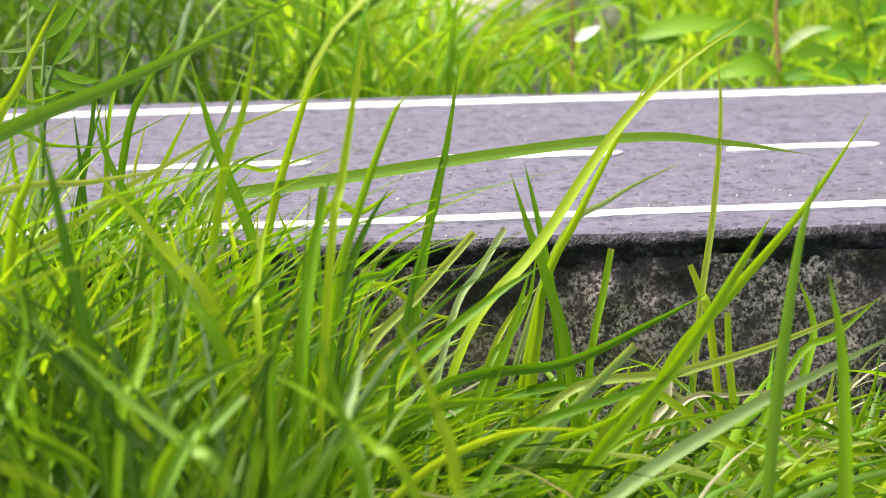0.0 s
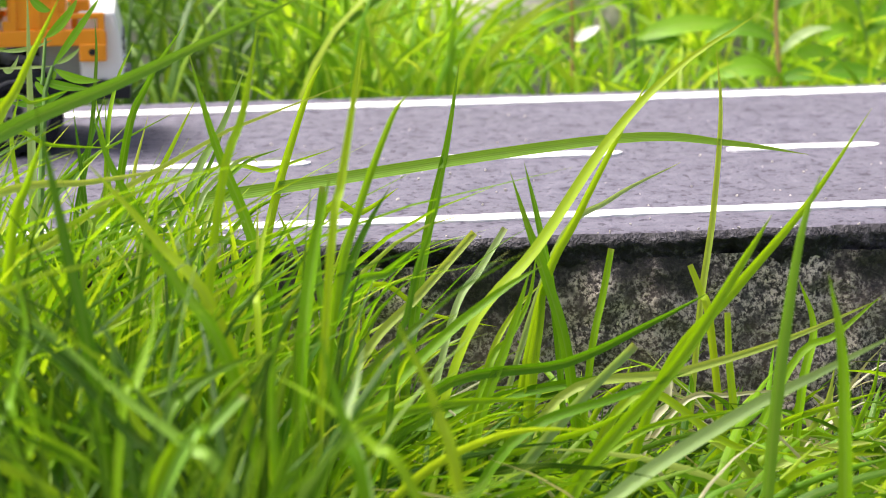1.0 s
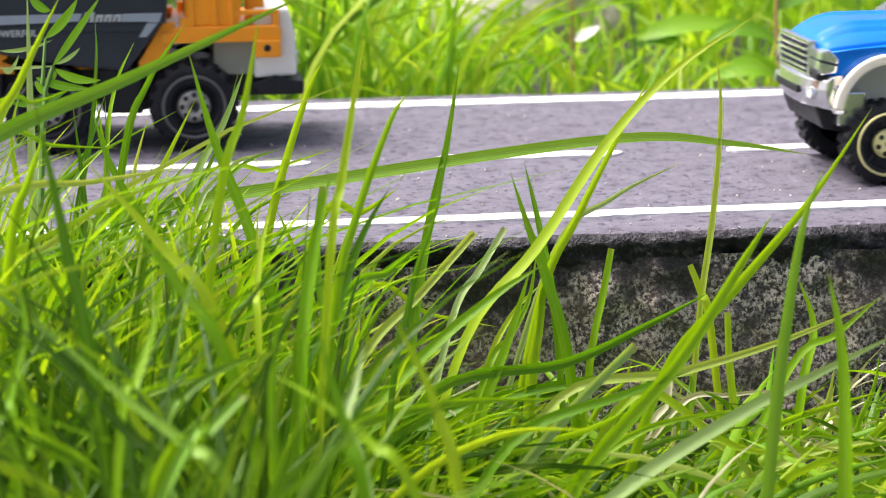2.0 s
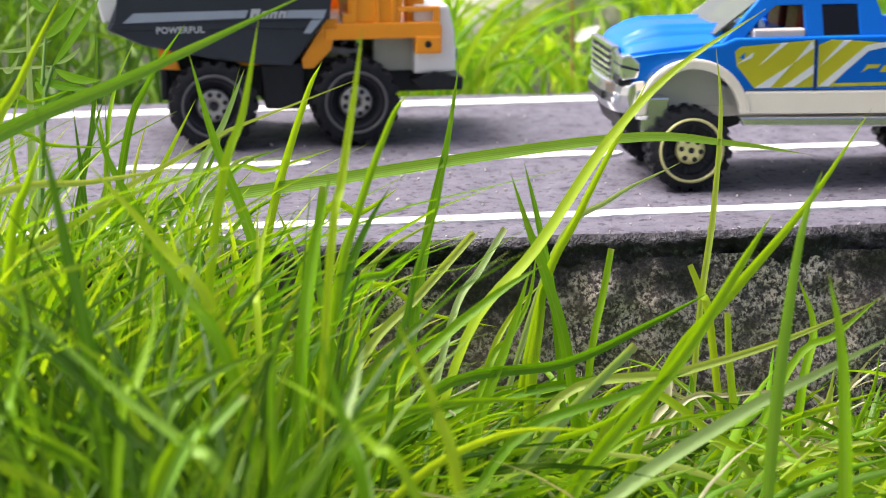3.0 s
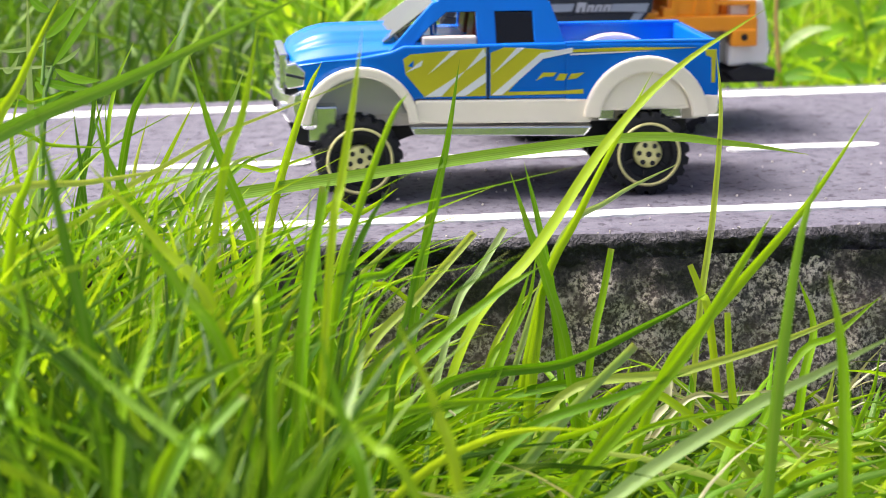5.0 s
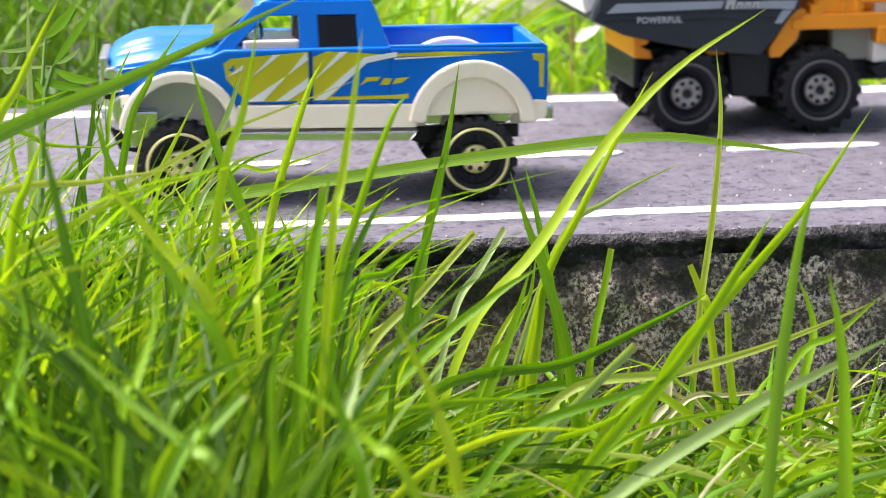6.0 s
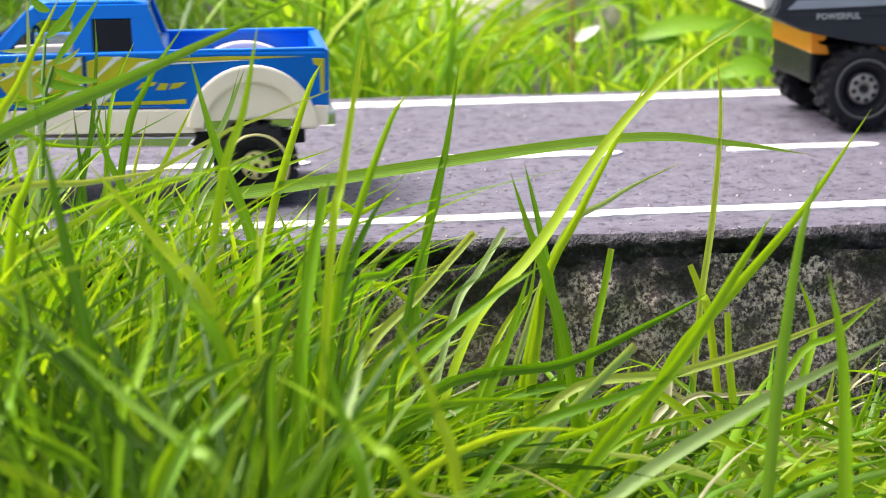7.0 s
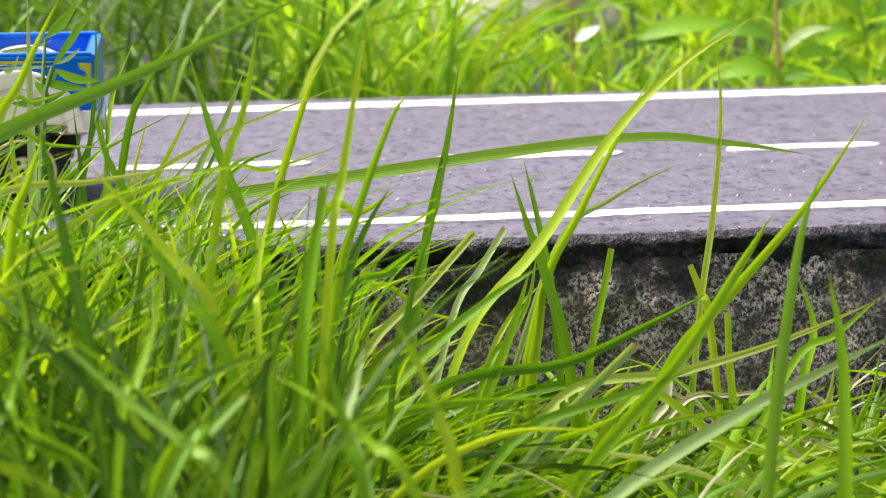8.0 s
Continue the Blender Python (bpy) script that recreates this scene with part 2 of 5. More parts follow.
def grid_faces(nu, nv):
    return [(i * nv + j, (i + 1) * nv + j, (i + 1) * nv + j + 1, i * nv + j + 1) for i in range(nu - 1) for j in range(nv - 1)]


def ground():
    xs = [-60, -20, -6, -2, -1, -0.5] + [-0.4 + 0.02 * i for i in range(51)] + [0.7, 1, 2, 6, 20, 60]
    ys = [-60, -20, -6, -2, -0.6, -0.3] + [-0.2 + 0.02 * i for i in range(71)] + [1.3, 1.5, 2, 4, 8, 20, 60]
    verts = []
    for x in xs:
        for y in ys:
            rise = min(1, max(0, (y - 0.40) / 0.1)) * 0.020
            z = GROUND + rise + 0.006 * noise.noise((x * 9, y * 9, 0)) * (abs(x) < 2 and abs(y) < 3)
            if 0.30 < y < 0.46:
                z = min(z, -0.030)
            verts.append((x, y, z))
    ob = mesh_object("ground", verts, grid_faces(len(xs), len(ys)), SOIL)
    tagged(ob, "dark damp garden soil under the grass", "ground", kind="structure")


def road_back(x):
    return 0.4525 + 0.0025 * noise.noise((x * 14, 3, 0)) + 0.0006 * noise.noise((x * 120, 3, 0))


def road_front(x):
    return 0.3025 + 0.0018 * noise.noise((x * 25, 7, 0)) + 0.0010 * noise.noise((x * 130, 8, 0)) + 0.0004 * noise.noise((x * 520, 9, 0))


def road():
    """The dark cement layer with its worn front rim, then the speckled slab under it."""
    xs = [-1.4, -1.0, -0.7, -0.5, -0.35, -0.25, -0.18] + [-0.12 + 0.0012 * i for i in range(300)] + [0.27, 0.33, 0.42, 0.55, 0.8, 1.2]
    top = 34
    rim = 9
    verts = []
    for x in xs:
        f, b = road_front(x), road_back(x)
        verts.append((x, b + 0.0005, -0.03))
        for j in range(top):
            u = j / (top - 1)
            y = b + (f + 0.0012 - b) * u
            z = 0.00035 * noise.noise((x * 60, y * 60, 0)) + 0.00022 * noise.noise((x * 330, y * 330, 1))
            verts.append((x, y, z - (0.0008 if u in (0, 1) else 0)))
    ob = mesh_object("road", verts, grid_faces(len(xs), top + 1), ASPHALT)
    tagged(ob, "small grey cement road with a worn, pitted surface", "road", kind="structure")

    verts = []
    for x in xs:
        f = road_front(x)
        ragged = 0.0009 * noise.noise((x * 210, 3, 11)) + 0.0006 * noise.noise((x * 700, 3, 12))
        verts.append((x, f + 0.0024 + ragged, -0.0006))
        verts.append((x, f + 0.0012 + ragged, 0.0003))
        for k in range(1, rim + 1):
            a = k / rim
            n = 0.0009 * noise.noise((x * 330, a * 3, 2)) + 0.0009 * noise.noise((x * 800, a * 6, 4))
            y = f - 0.0002 * math.sin(a * math.pi) + n * (1 - 0.5 * a) + 0.0012 * a
            z = -0.0003 - a * (0.0046 + 0.0034 * noise.noise((x * 60, 0, 5)) + 0.0022 * noise.noise((x * 210, 0, 6)) + 0.0012 * noise.noise((x * 600, 0, 7)))
            verts.append((x, y, z))
        verts.append((x, f + 0.006, -0.009))
    ob = mesh_object("road_rim", verts, grid_faces(len(xs), rim + 3), RIM_PAINT)
    tagged(ob, "ragged black painted rim of the small road", "road rim", kind="structure")

    rows = 34
    verts = []
    for x in xs:
        f = road_front(x) + 0.0006
        for k in range(rows):
            a = k / (rows - 1)
            z = -0.0035 - a * 0.036
            y = f - 0.0018 * a + 0.0022 * noise.noise((x * 55, z * 55, 2)) + 0.0013 * noise.noise((x * 190, z * 190, 5)) + 0.0007 * noise.noise((x * 620, z * 620, 7))
            verts.append((x, y, z))
        verts.append((x, f + 0.10, -0.040))
    ob = mesh_object("road_slab", verts, grid_faces(len(xs), rows + 1), CONCRETE)
    tagged(ob, "speckled dark concrete slab with a rough broken face", "road slab", kind="structure")


def painted_line(name, x0, x1, centre, half, label):
    n = max(8, int((x1 - x0) / 0.0015))
    verts = []
    for i in range(n + 1):
        x = x0 + (x1 - x0) * i / n
        c = centre(x) + 0.0005 * noise.noise((x * 90, half, 1))
        end = min(1.0, (min(i, n - i) + 0.35) / 1.6)
        w0 = half * end * (1 + 0.26 * noise.noise((x * 240, half * 900, 2)) + 0.1 * noise.noise((x * 800, half * 900, 2)))
        w1 = half * end * (1 + 0.26 * noise.noise((x * 240, half * 900, 9)) + 0.1 * noise.noise((x * 800, half * 900, 9)))
        for y, z in ((c - w0, -0.0005), (c - w0, 0.00034), (c, 0.0004), (c + w1, 0.00034), (c + w1, -0.0005)):
            verts.append((x, y, z))
    faces = grid_faces(n + 1, 5) + [(4, 3, 2, 1, 0), tuple(n * 5 + k for k in range(5))]
    ob = mesh_object(name, verts, faces, LINE, smooth=False)
    tagged(ob, label, "road marking", kind="structure")
    return ob


def markings():
    painted_line("edge_line", -0.5, 0.7, lambda x: 0.3192, 0.0022, "white hand-painted edge line on the small road")
    painted_line("edge_line", -0.5, 0.7, lambda x: 0.4352 + 0.045 * x if x < 0.05 else 0.4372 + 0.012 * (x - 0.05) + 0.25 * max(0, min(x, 0.2) - 0.10) ** 2,
                 0.0031, "white hand-painted edge line along the grass")
    for x0, x1 in ((-0.066, -0.031), (-0.006, 0.0302), (0.0545, 0.0908), (0.1120, 0.1430), (0.1660, 0.1990), (0.222, 0.255)):
        painted_line("centre_dash", x0, x1, lambda x: 0.3722 + 0.006 * (x - 0.05), 0.0021, "white painted centre dash on the small road")


ground()
road()
markings()


# ---------------------------------------------------------------- toy vehicles
def wheel(parent, x, y, radius, width, side, knobs, rim_maker):
    """A tyre with tread blocks; the face that shows looks to side * y."""
    n = knobs * 6
    h = width / 2
    rows = [(0.60, -h), (0.72, -h - 0.12), (0.84, -h - 0.2), (0.91, -h), (1, -h + 0.25), (1, -0.25), (1, 0.25), (1, h - 0.25), (0.91, h), (0.84, h + 0.2), (0.72, h + 0.12), (0.60, h), (0.55, 0), (0.60, -h)]
    bm = turned([(radius * r, y) for r, y in rows], n)
    for v in bm.verts:
        r = math.hypot(v.co.x, v.co.z) / MM
        if r > radius * 0.87:
            phase = (math.atan2(v.co.z, v.co.x) / (2 * math.pi) * knobs + (0.5 if v.co.y > 0 else 0.0) + 0.06 * abs(v.co.y) / MM + 10.04) % 1
            if phase > 0.55:
                k = (0.90 if r > radius * 0.95 else 0.985)
                v.co.x *= k
                v.co.z *= k
    for f in bm.faces:
        f.smooth = max(math.hypot(v.co.x, v.co.z) for v in f.verts) < radius * 0.86 * MM
    tyre = part("wheel", bm, RUBBER, parent, "knobbly black rubber tyre")
    tyre.location = (x * MM, y * MM, radius * MM)
    rim_maker(tyre, radius, width, side)
    return tyre


def discs(n, r, hole, y0, y1, bm=None, verts=10):
    bm = bm or bmesh.new()
    for i in range(n):
        a = 2 * math.pi * i / n
        m = Matrix.Translation((r * math.cos(a) * MM, (y0 + y1) / 2 * MM, r * math.sin(a) * MM)) @ Matrix.Rotation(math.pi / 2, 4, "X")
        bmesh.ops.create_cone(bm, cap_ends=True, segments=verts, radius1=hole * MM, radius2=hole * MM, depth=abs(y1 - y0) * MM, matrix=m)
    return bm


def pickup_rim(tyre, radius, width, side):
    s = side * width / 2
    part("rim", turned([(0, s * 0.55), (radius * 0.66, s * 0.55), (radius * 0.72, s * 0.99), (radius * 0.66, s * 0.99), (radius * 0.6, s * 0.4), (0, s * 0.4)], 40), BLACK, tyre, "black dished rim", True)
    part("rim_ring", turned([(radius * 0.715, s * 0.98), (radius * 0.775, s * 1.12), (radius * 0.715, s * 1.16), (radius * 0.70, s * 1.0), (radius * 0.715, s * 0.98)], 48), RIM, tyre, "pale yellow rim ring", True)
    part("hub", turned([(0, s * 0.98), (radius * 0.20, s * 0.98), (radius * 0.335, s * 0.86), (radius * 0.36, s * 0.6), (0, s * 0.5)], 30), RIM, tyre, "pale yellow hub", True)
    bm = discs(6, radius * 0.235, radius * 0.062, s * 0.7, s * 1.0)
    bmesh.ops.create_cone(bm, cap_ends=True, segments=8, radius1=radius * 0.075 * MM, radius2=radius * 0.075 * MM, depth=0.6 * MM,
                          matrix=Matrix.Translation((0, s * 0.93 * MM, 0)) @ Matrix.Rotation(math.pi / 2, 4, "X"))
    part("hub_bolt", bm, BLACK, tyre)
    bm = bmesh.new()
    for i in range(6):
        a = 2 * math.pi * (i + 0.5) / 6
        m = Matrix.Rotation(a, 4, "Y") @ Matrix.Translation((radius * 0.52 * MM, s * 0.56 * MM, 0)) @ Matrix.Diagonal((radius * 0.26 * MM, 0.5 * MM, radius * 0.11 * MM, 1))
        bmesh.ops.create_cube(bm, size=1, matrix=m)
    part("spoke", bevelled(bm, 0.12, 1), BLACK, tyre)


def dump_rim(tyre, radius, width, side):
    s = side * width / 2
    part("rim", turned([(0, s * 0.6), (radius * 0.52, s * 0.62), (radius * 0.60, s * 0.99), (radius * 0.56, s), (radius * 0.5, s * 0.5), (0, s * 0.45)], 40), BLACK, tyre, "black dished rim", True)
    part("tyre_line", turned([(radius * 0.645, s * 1.03), (radius * 0.66, s * 1.07), (radius * 0.71, s * 1.09), (radius * 0.72, s * 1.0), (radius * 0.645, s * 1.03)], 48), TYRE_LINE, tyre, "thin pale line on the tyre", True)
    part("hub", turned([(0, s * 0.85), (radius * 0.12, s * 0.85), (radius * 0.14, s * 0.96), (radius * 0.33, s * 0.92), (radius * 0.39, s * 0.7), (0, s * 0.5)], 30), GREY_RIM, tyre, "grey wheel hub", True)
    bm = discs(8, radius * 0.265, radius * 0.058, s * 0.75, s * 0.975)
    bmesh.ops.create_cone(bm, cap_ends=True, segments=8, radius1=radius * 0.10 * MM, radius2=radius * 0.08 * MM, depth=1.2 * MM,
                          matrix=Matrix.Translation((0, s * 0.86 * MM, 0)) @ Matrix.Rotation(math.pi / 2, 4, "X"))
    part("hub_bolt", bm, BLACK, tyre)


def decal(name, outline, y, mat, parent, label="", lean=0.0, lean_from=0.0):
    t = 0.07 if y > 0 else -0.07
    return part(name, slab(outline, y, y + t, 0, None, lean, lean_from), mat, parent, label)


def bonnet():
    """A domed bonnet: low shoulders, a raised middle and a nose that rolls down to the grille."""
    bm = bmesh.new()
    rows = []
    nx, ny = 30, 64
    for i in range(nx + 1):
        u = i / nx
        x = -12.6 + 19.6 * u
        top = 28.4 - 2.9 * max(0, 1 - u / 0.45) ** 1.6 - 0.1 * u
        top -= 2.6 * max(0, 1 - u / 0.09) ** 2
        row = []
        for k in range(ny + 1):
            w = 2 * k / ny - 1
            wide = 13.2 - 1.6 * (1 - u) ** 2
            y = w * wide
            back = 1.5 * abs(w) ** 2.5 * (1 - u) ** 2
            shoulder = 24.0 + 2.2 * u
            drop = abs(w) ** 3.2
            z = top + (shoulder - top) * drop
            z += 0.6 * math.exp(-((abs(w) - 0.50) / 0.06) ** 2) * min(1, u * 4)
            z -= 0.6 * math.exp(-((abs(w) - 0.72) / 0.05) ** 2) * min(1, u * 4)
            row.append(bm.verts.new(((x + back) * MM, y * MM, z * MM)))
        rows.append(row)
    for a, b in zip(rows, rows[1:]):
        for k in range(ny):
            bm.faces.new((a[k], b[k], b[k + 1], a[k + 1]))
    # skirts down into the shell
    rim = [e for e in bm.edges if len(e.link_faces) == 1]
    made = bmesh.ops.extrude_edge_only(bm, edges=rim)["geom"]
    for v in made:
        if isinstance(v, bmesh.types.BMVert):
            v.co.z -= 3.0 * MM
    bmesh.ops.recalc_face_normals(bm, faces=bm.faces)
    return bm


def pickup_truck():
    """Front towards -x; the origin lies on the road under the front axle."""
    car = new("pickup_truck")
    wb, half = 51.0, 14.6
    arch_f, arch_r = (0.2, 13.2), (50.6, 13.2)
    # cream lower body with both wheel openings
    for s in (-1, 1):
        part("sill", slab([(9.3, 13.5), (40.9, 12.9), (40.2, 17.1), (9.9, 17.5)], s * (half + 0.25), s * (half - 2.4), 0.4), CREAM, car, "cream plastic sill")
        part("rear_corner", slab([(59.8, 13.4), (63.5, 14.0), (63.8, 17.2), (61.2, 17.4)], s * (half + 0.2), s * (half - 2.4), 0.4), CREAM, car)
        part("front_corner", slab([(-9.6, 15.6), (-8.4, 15.6), (-8.2, 19.6), (-9.8, 19.4)], s * (half - 0.6), s * (half - 2.4), 0.3), CREAM, car)
        for (cx, cz), r in ((arch_f, 10.3), (arch_r, 11.2)):
            ring = arc(cx, cz, r, 176, 2, 20) + arc(cx, cz, r - (1.8 if cx < 10 else 2.9), 2, 176, 20)
            part("wheel_flare", slab(ring, s * (half - 0.4), s * (half + 1.1), 0.45), CREAM, car)
    # inner body between the wheel wells
    core = [(-9, 12), (62, 12), (62, 17.5), (-9, 17.5)]
    part("inner_body", slab(core, -8.2, 8.2, 0.4), CREAM, car, "cream plastic inner body")
    for s in (-1, 1):
        part("wheel_well", slab(arc(50.6, 13.4, 8.25, 170, 10, 18), s * 8.0, s * (half + 0.1), 0.7), CREAM, car)
        part("wheel_well", slab([(-9, 14)] + arc(0.2, 13.8, 8.4, 168, 10, 12) + [(9.4, 14)], s * 7.0, s * 8.6, 0.3), CREAM, car)
    # blue upper body: nose and doors in one shell, bed walls apart
    upper = [(-11.4, 20.0), (-12.0, 21.6), (-11.9, 22.9), (-10.6, 23.7), (-6, 24.3), (0, 24.9), (5.6, 25.9), (8.0, 26.9), (36.4, 26.9), (36.4, 17.2), (10.2, 17.6)] + arc(*arch_f, 9.8, 22, 146, 12) + [(-10.4, 19.6)]
    bm = slab(upper, -half, half, 0)
    for v in bm.verts:
        x = v.co.x / MM
        if x < -4:
            v.co.y *= 1 - 0.020 * (-4 - x)
    part("body", bevelled(bm, 0.7, 3), BLUE, car, "glossy blue plastic body shell", True)
    part("bonnet", bonnet(), BLUE, car, "glossy blue domed bonnet with a raised centre", True)
    bed = [(36.2, 17.2), (36.2, 26.7), (63.2, 26.4), (63.7, 25.4), (63.7, 16.8)] + arc(*arch_r, 10.8, 10, 170, 14)
    for s in (-1, 1):
        part("bed_side", bevelled(slab(bed, s * half, s * (half - 1.5), 0), 0.4, 2), BLUE, car)
        part("bed_rail", box(36.2, 63.2, s * (half - 1.9), s * (half - 0.2), 26.3, 27.0, 0.25), BLUE, car)
        part("bed_hump", slab(arc(50.2, 13.4, 11.6, 30, 150, 18), s * (half - 1.5), s * (half - 4.6), 0.4), PINK, car, "pale wheel hump inside the load bed")
    part("bed_floor", box(35.6, 63.0, -half + 1.2, half - 1.2, 17.6, 19.0, 0.2), BLUE, car)
    part("bed_front", box(35.2, 36.6, -half + 0.8, half - 0.8, 17.6, 26.6, 0.3), BLUE, car)
    part("tailgate", box(62.0, 63.9, -half + 0.6, half - 0.6, 16.6, 26.6, 0.4), BLUE, car, "blue tailgate")
    # cabin: leaning pillars, roof, glass
    lean, base = 0.28, 26.4

    def pillar(name, outline, thick=1.3):
        for s in (-1, 1):
            part(name, bevelled(slab(outline, s * (half - 0.5), s * (half - 0.5 - thick), 0, None, lean, base), 0.22, 2), BLUE, car)
    pillar("windscreen_pillar", [(5.4, 25.9), (8.8, 25.9), (12.4, 29.6), (15.9, 32.4), (14.9, 34.2), (13.2, 33.8)])
    pillar("door_pillar", [(20.9, 26.2), (24.2, 26.2), (24.0, 33.0), (20.7, 33.0)])
    pillar("rear_pillar", [(30.9, 26.2), (36.5, 26.2), (33.8, 33.8), (30.6, 33.2)])
    pillar("roof_rail", [(13.2, 33.2), (15.4, 32.2), (33.6, 32.2), (33.4, 34.6), (14.6, 34.6)])
    pillar("window_ledge", [(8.2, 26.0), (32, 26.0), (32, 26.7), (8.4, 26.7)], 2.0)
    bm = slab([(13.4, 33.7), (14.6, 34.7), (17, 35.2), (31, 35.2), (33.4, 34.7), (33.8, 33.4), (32.5, 33.3), (14.5, 33.2)], -11.6, 11.6, 0)
    part("roof", bevelled(bm, 0.5, 3), BLUE, car, "blue cabin roof", True)
    part("roof_hatch", box(18.0, 29.5, -7.5, 7.5, 34.9, 35.5, 0.25), BLACK, car, "dark roof hatch")
    part("windscreen", slab([(4.6, 27.2), (13.8, 33.9), (14.2, 33.6), (5.2, 27.2)], -11.6, 11.6, 0, None, 0.12, base), CLEAR, car, "glossy windscreen, garden reflection put into its tint")
    part("rear_screen", slab([(35.2, 26.6), (33.0, 33.3), (33.4, 33.3), (35.7, 26.6)], -11.2, 11.2, 0, None, 0.1, base), TINTED, car)
    for s in (-1, 1):
        part("side_window", slab([(23.9, 26.3), (31.4, 26.3), (31.0, 32.7), (23.9, 32.7)], s * (half - 1.1), s * (half - 1.5), 0, None, lean, base), TINTED, car, "dark tinted side window")
        part("mirror", bevelled(box(11.2, 20.8, s * (half - 2.8), s * (half - 0.7), 25.8, 28.3, 0), 0.6, 3), PINK, car, "pale inner door sill") if s < 0 else None
        # door lines
        part("door_seam", slab([(22.4, 17.4), (22.75, 17.4), (22.75, 26.4), (22.4, 26.4)], s * (half - 0.2), s * (half + 0.06), 0), BLACK, car)
    # cabin interior
    part("dashboard", box(8.2, 12.5, -10, 10, 20, 27.6, 0.6), DARK, car, "dark dashboard")
    part("steering_wheel", turned([(1.6, -0.3), (2.1, 0), (1.6, 0.3), (1.5, 0), (1.6, -0.3)], 20), BLUE, car, "blue steering wheel").matrix_local = pose(14.2 * MM, -5.4 * MM, 28.6 * MM, 0, 0, 70)
    for s in (-1, 1):
        part("seat", bevelled(slab([(18.0, 20), (17.0, 25.0), (20.2, 24.6), (21.0, 31.6), (23.2, 31.8), (23.4, 20)], s * 2.0, s * 9.2, 0), 0.6, 2), RED, car, "red-brown seat")
        part("rear_seat", box(26.5, 31.5, s * 1.5, s * 9.4, 20, 30.5, 0.6), RED, car)
    # front end
    bm = bmesh.new()
    cols = []
    for i in range(17):
        y = -13.8 + 27.6 * i / 16
        back = 3.0 * abs(y / 13.8) ** 3
        cols.append([bm.verts.new(((x + back * (x < -9)) * MM, y * MM, z * MM)) for x, z in ((-10.9, 13.0), (-12.9, 13.4), (-13.9, 15.2), (-14.2, 17.0), (-13.8, 18.8), (-12.4, 19.6), (-7.6, 18.6), (-7.2, 13.6))])
    for a, b in zip(cols, cols[1:]):
        for k in range(8):
            bm.faces.new((a[k], a[(k + 1) % 8], b[(k + 1) % 8], b[k]))
    bm.faces.new(cols[0][::-1])
    bm.faces.new(cols[-1])
    bmesh.ops.recalc_face_normals(bm, faces=bm.faces)
    part("bumper", bevelled(bm, 0.35, 2), SILVER, car, "silver front bumper")
    for s in (-1, 1):
        part("fog_lamp", turned([(0, -0.6), (1.1, -0.6), (1.1, 0.6), (0, 0.6)], 16), LAMP, car).matrix_local = Matrix.Translation((-12.6 * MM, s * 10.6 * MM, 16.2 * MM)) @ Matrix.Rotation(math.pi / 2, 4, "Z")
        part("headlight", bevelled(slab([(-12.5, 20.6), (-12.2, 23.9), (-10.6, 24.2), (-8.9, 22.6), (-9.3, 20.0), (-12.0, 19.6)], s * 8.4, s * 13.25, 0), 0.35, 2), LAMP, car, "silver headlight")
    part("bumper_gap", box(-12.6, -8.0, -12.4, 12.4, 18.6, 19.9, 0.3), BLACK, car, "dark gap over the bumper")
    for s in (-1, 1):
        part("headlight_rim", bevelled(slab([(-12.4, 22.0), (-12.35, 22.5), (-9.0, 21.6), (-9.05, 21.2)], s * 8.6, s * 13.4, 0), 0.1, 1), DARK, car)
        part("bumper_corner", box(-9.8, -7.0, s * 11.4, s * 14.3, 12.6, 18.2, 0.9), SILVER, car)
    part("bumper_slot", box(-14.35, -13.6, -6.5, 6.5, 15.6, 17.0, 0.3), BLACK, car, "black slot in the bumper")
    part("skid_plate", slab([(-12.0, 13.4), (-10.4, 9.6), (-6.4, 8.8), (-6.0, 13.2)], -10.5, 10.5, 0.4), BLACK, car, "black plate under the bumper")
    part("grille", box(-12.9, -11.4, -8.6, 8.6, 19.2, 25.0, 0.7), BLACK, car, "dark grille opening")
    for z0, z1 in ((24.4, 25.3), (19.0, 19.6)):
        part("grille_frame", box(-13.3, -11.8, -8.9, 8.9, z0, z1, 0.3), SILVER, car, "silver grille frame")
    for y in (-8.7, 8.7):
        part("grille_frame", box(-13.2, -11.8, y - 0.4, y + 0.4, 19.0, 25.2, 0.25), SILVER, car)
    for k in range(4):
        part("grille_bar", box(-13.5, -12.9, -8.0, 8.0, 19.9 + 1.15 * k, 20.4 + 1.15 * k, 0.12), LAMP, car)
    for y in (-5, 0, 5):
        part("grille_slot", box(-13.35, -13.1, y - 0.3, y + 0.3, 19.8, 24.4, 0.1), BLACK, car)
    # chassis parts
    for s in (-1, 1):
        part("running_board", bevelled(slab([(9.6, 11.4), (8.8, 13.0), (41.0, 12.4), (39.6, 10.6)], s * (half - 2.5), s * (half + 0.7), 0), 0.3, 2), SILVER, car, "silver running board")
        part("shock_mount", box(-8.6, -3.6, s * 9.0, s * (half - 1.2), 10.4, 16.6, 0.4), SILVER, car)
        part("shock_mount", box(42.4, 45.4, s * 9.0, s * (half - 1.4), 13.0, 17.2, 0.3), SILVER, car)
        part("shock_mount", box(53.4, 57.6, s * 9.0, s * (half - 1.4), 13.0, 17.0, 0.4), SILVER, car)
        part("tail_light", slab([(61.0, 25.3), (63.1, 25.2), (63.0, 19.4), (62.3, 19.4), (62.2, 23.8), (61.2, 24.2)], s * (half - 1.4), s * (half + 0.10), 0.15), YELLOW, car, "yellow tail light")
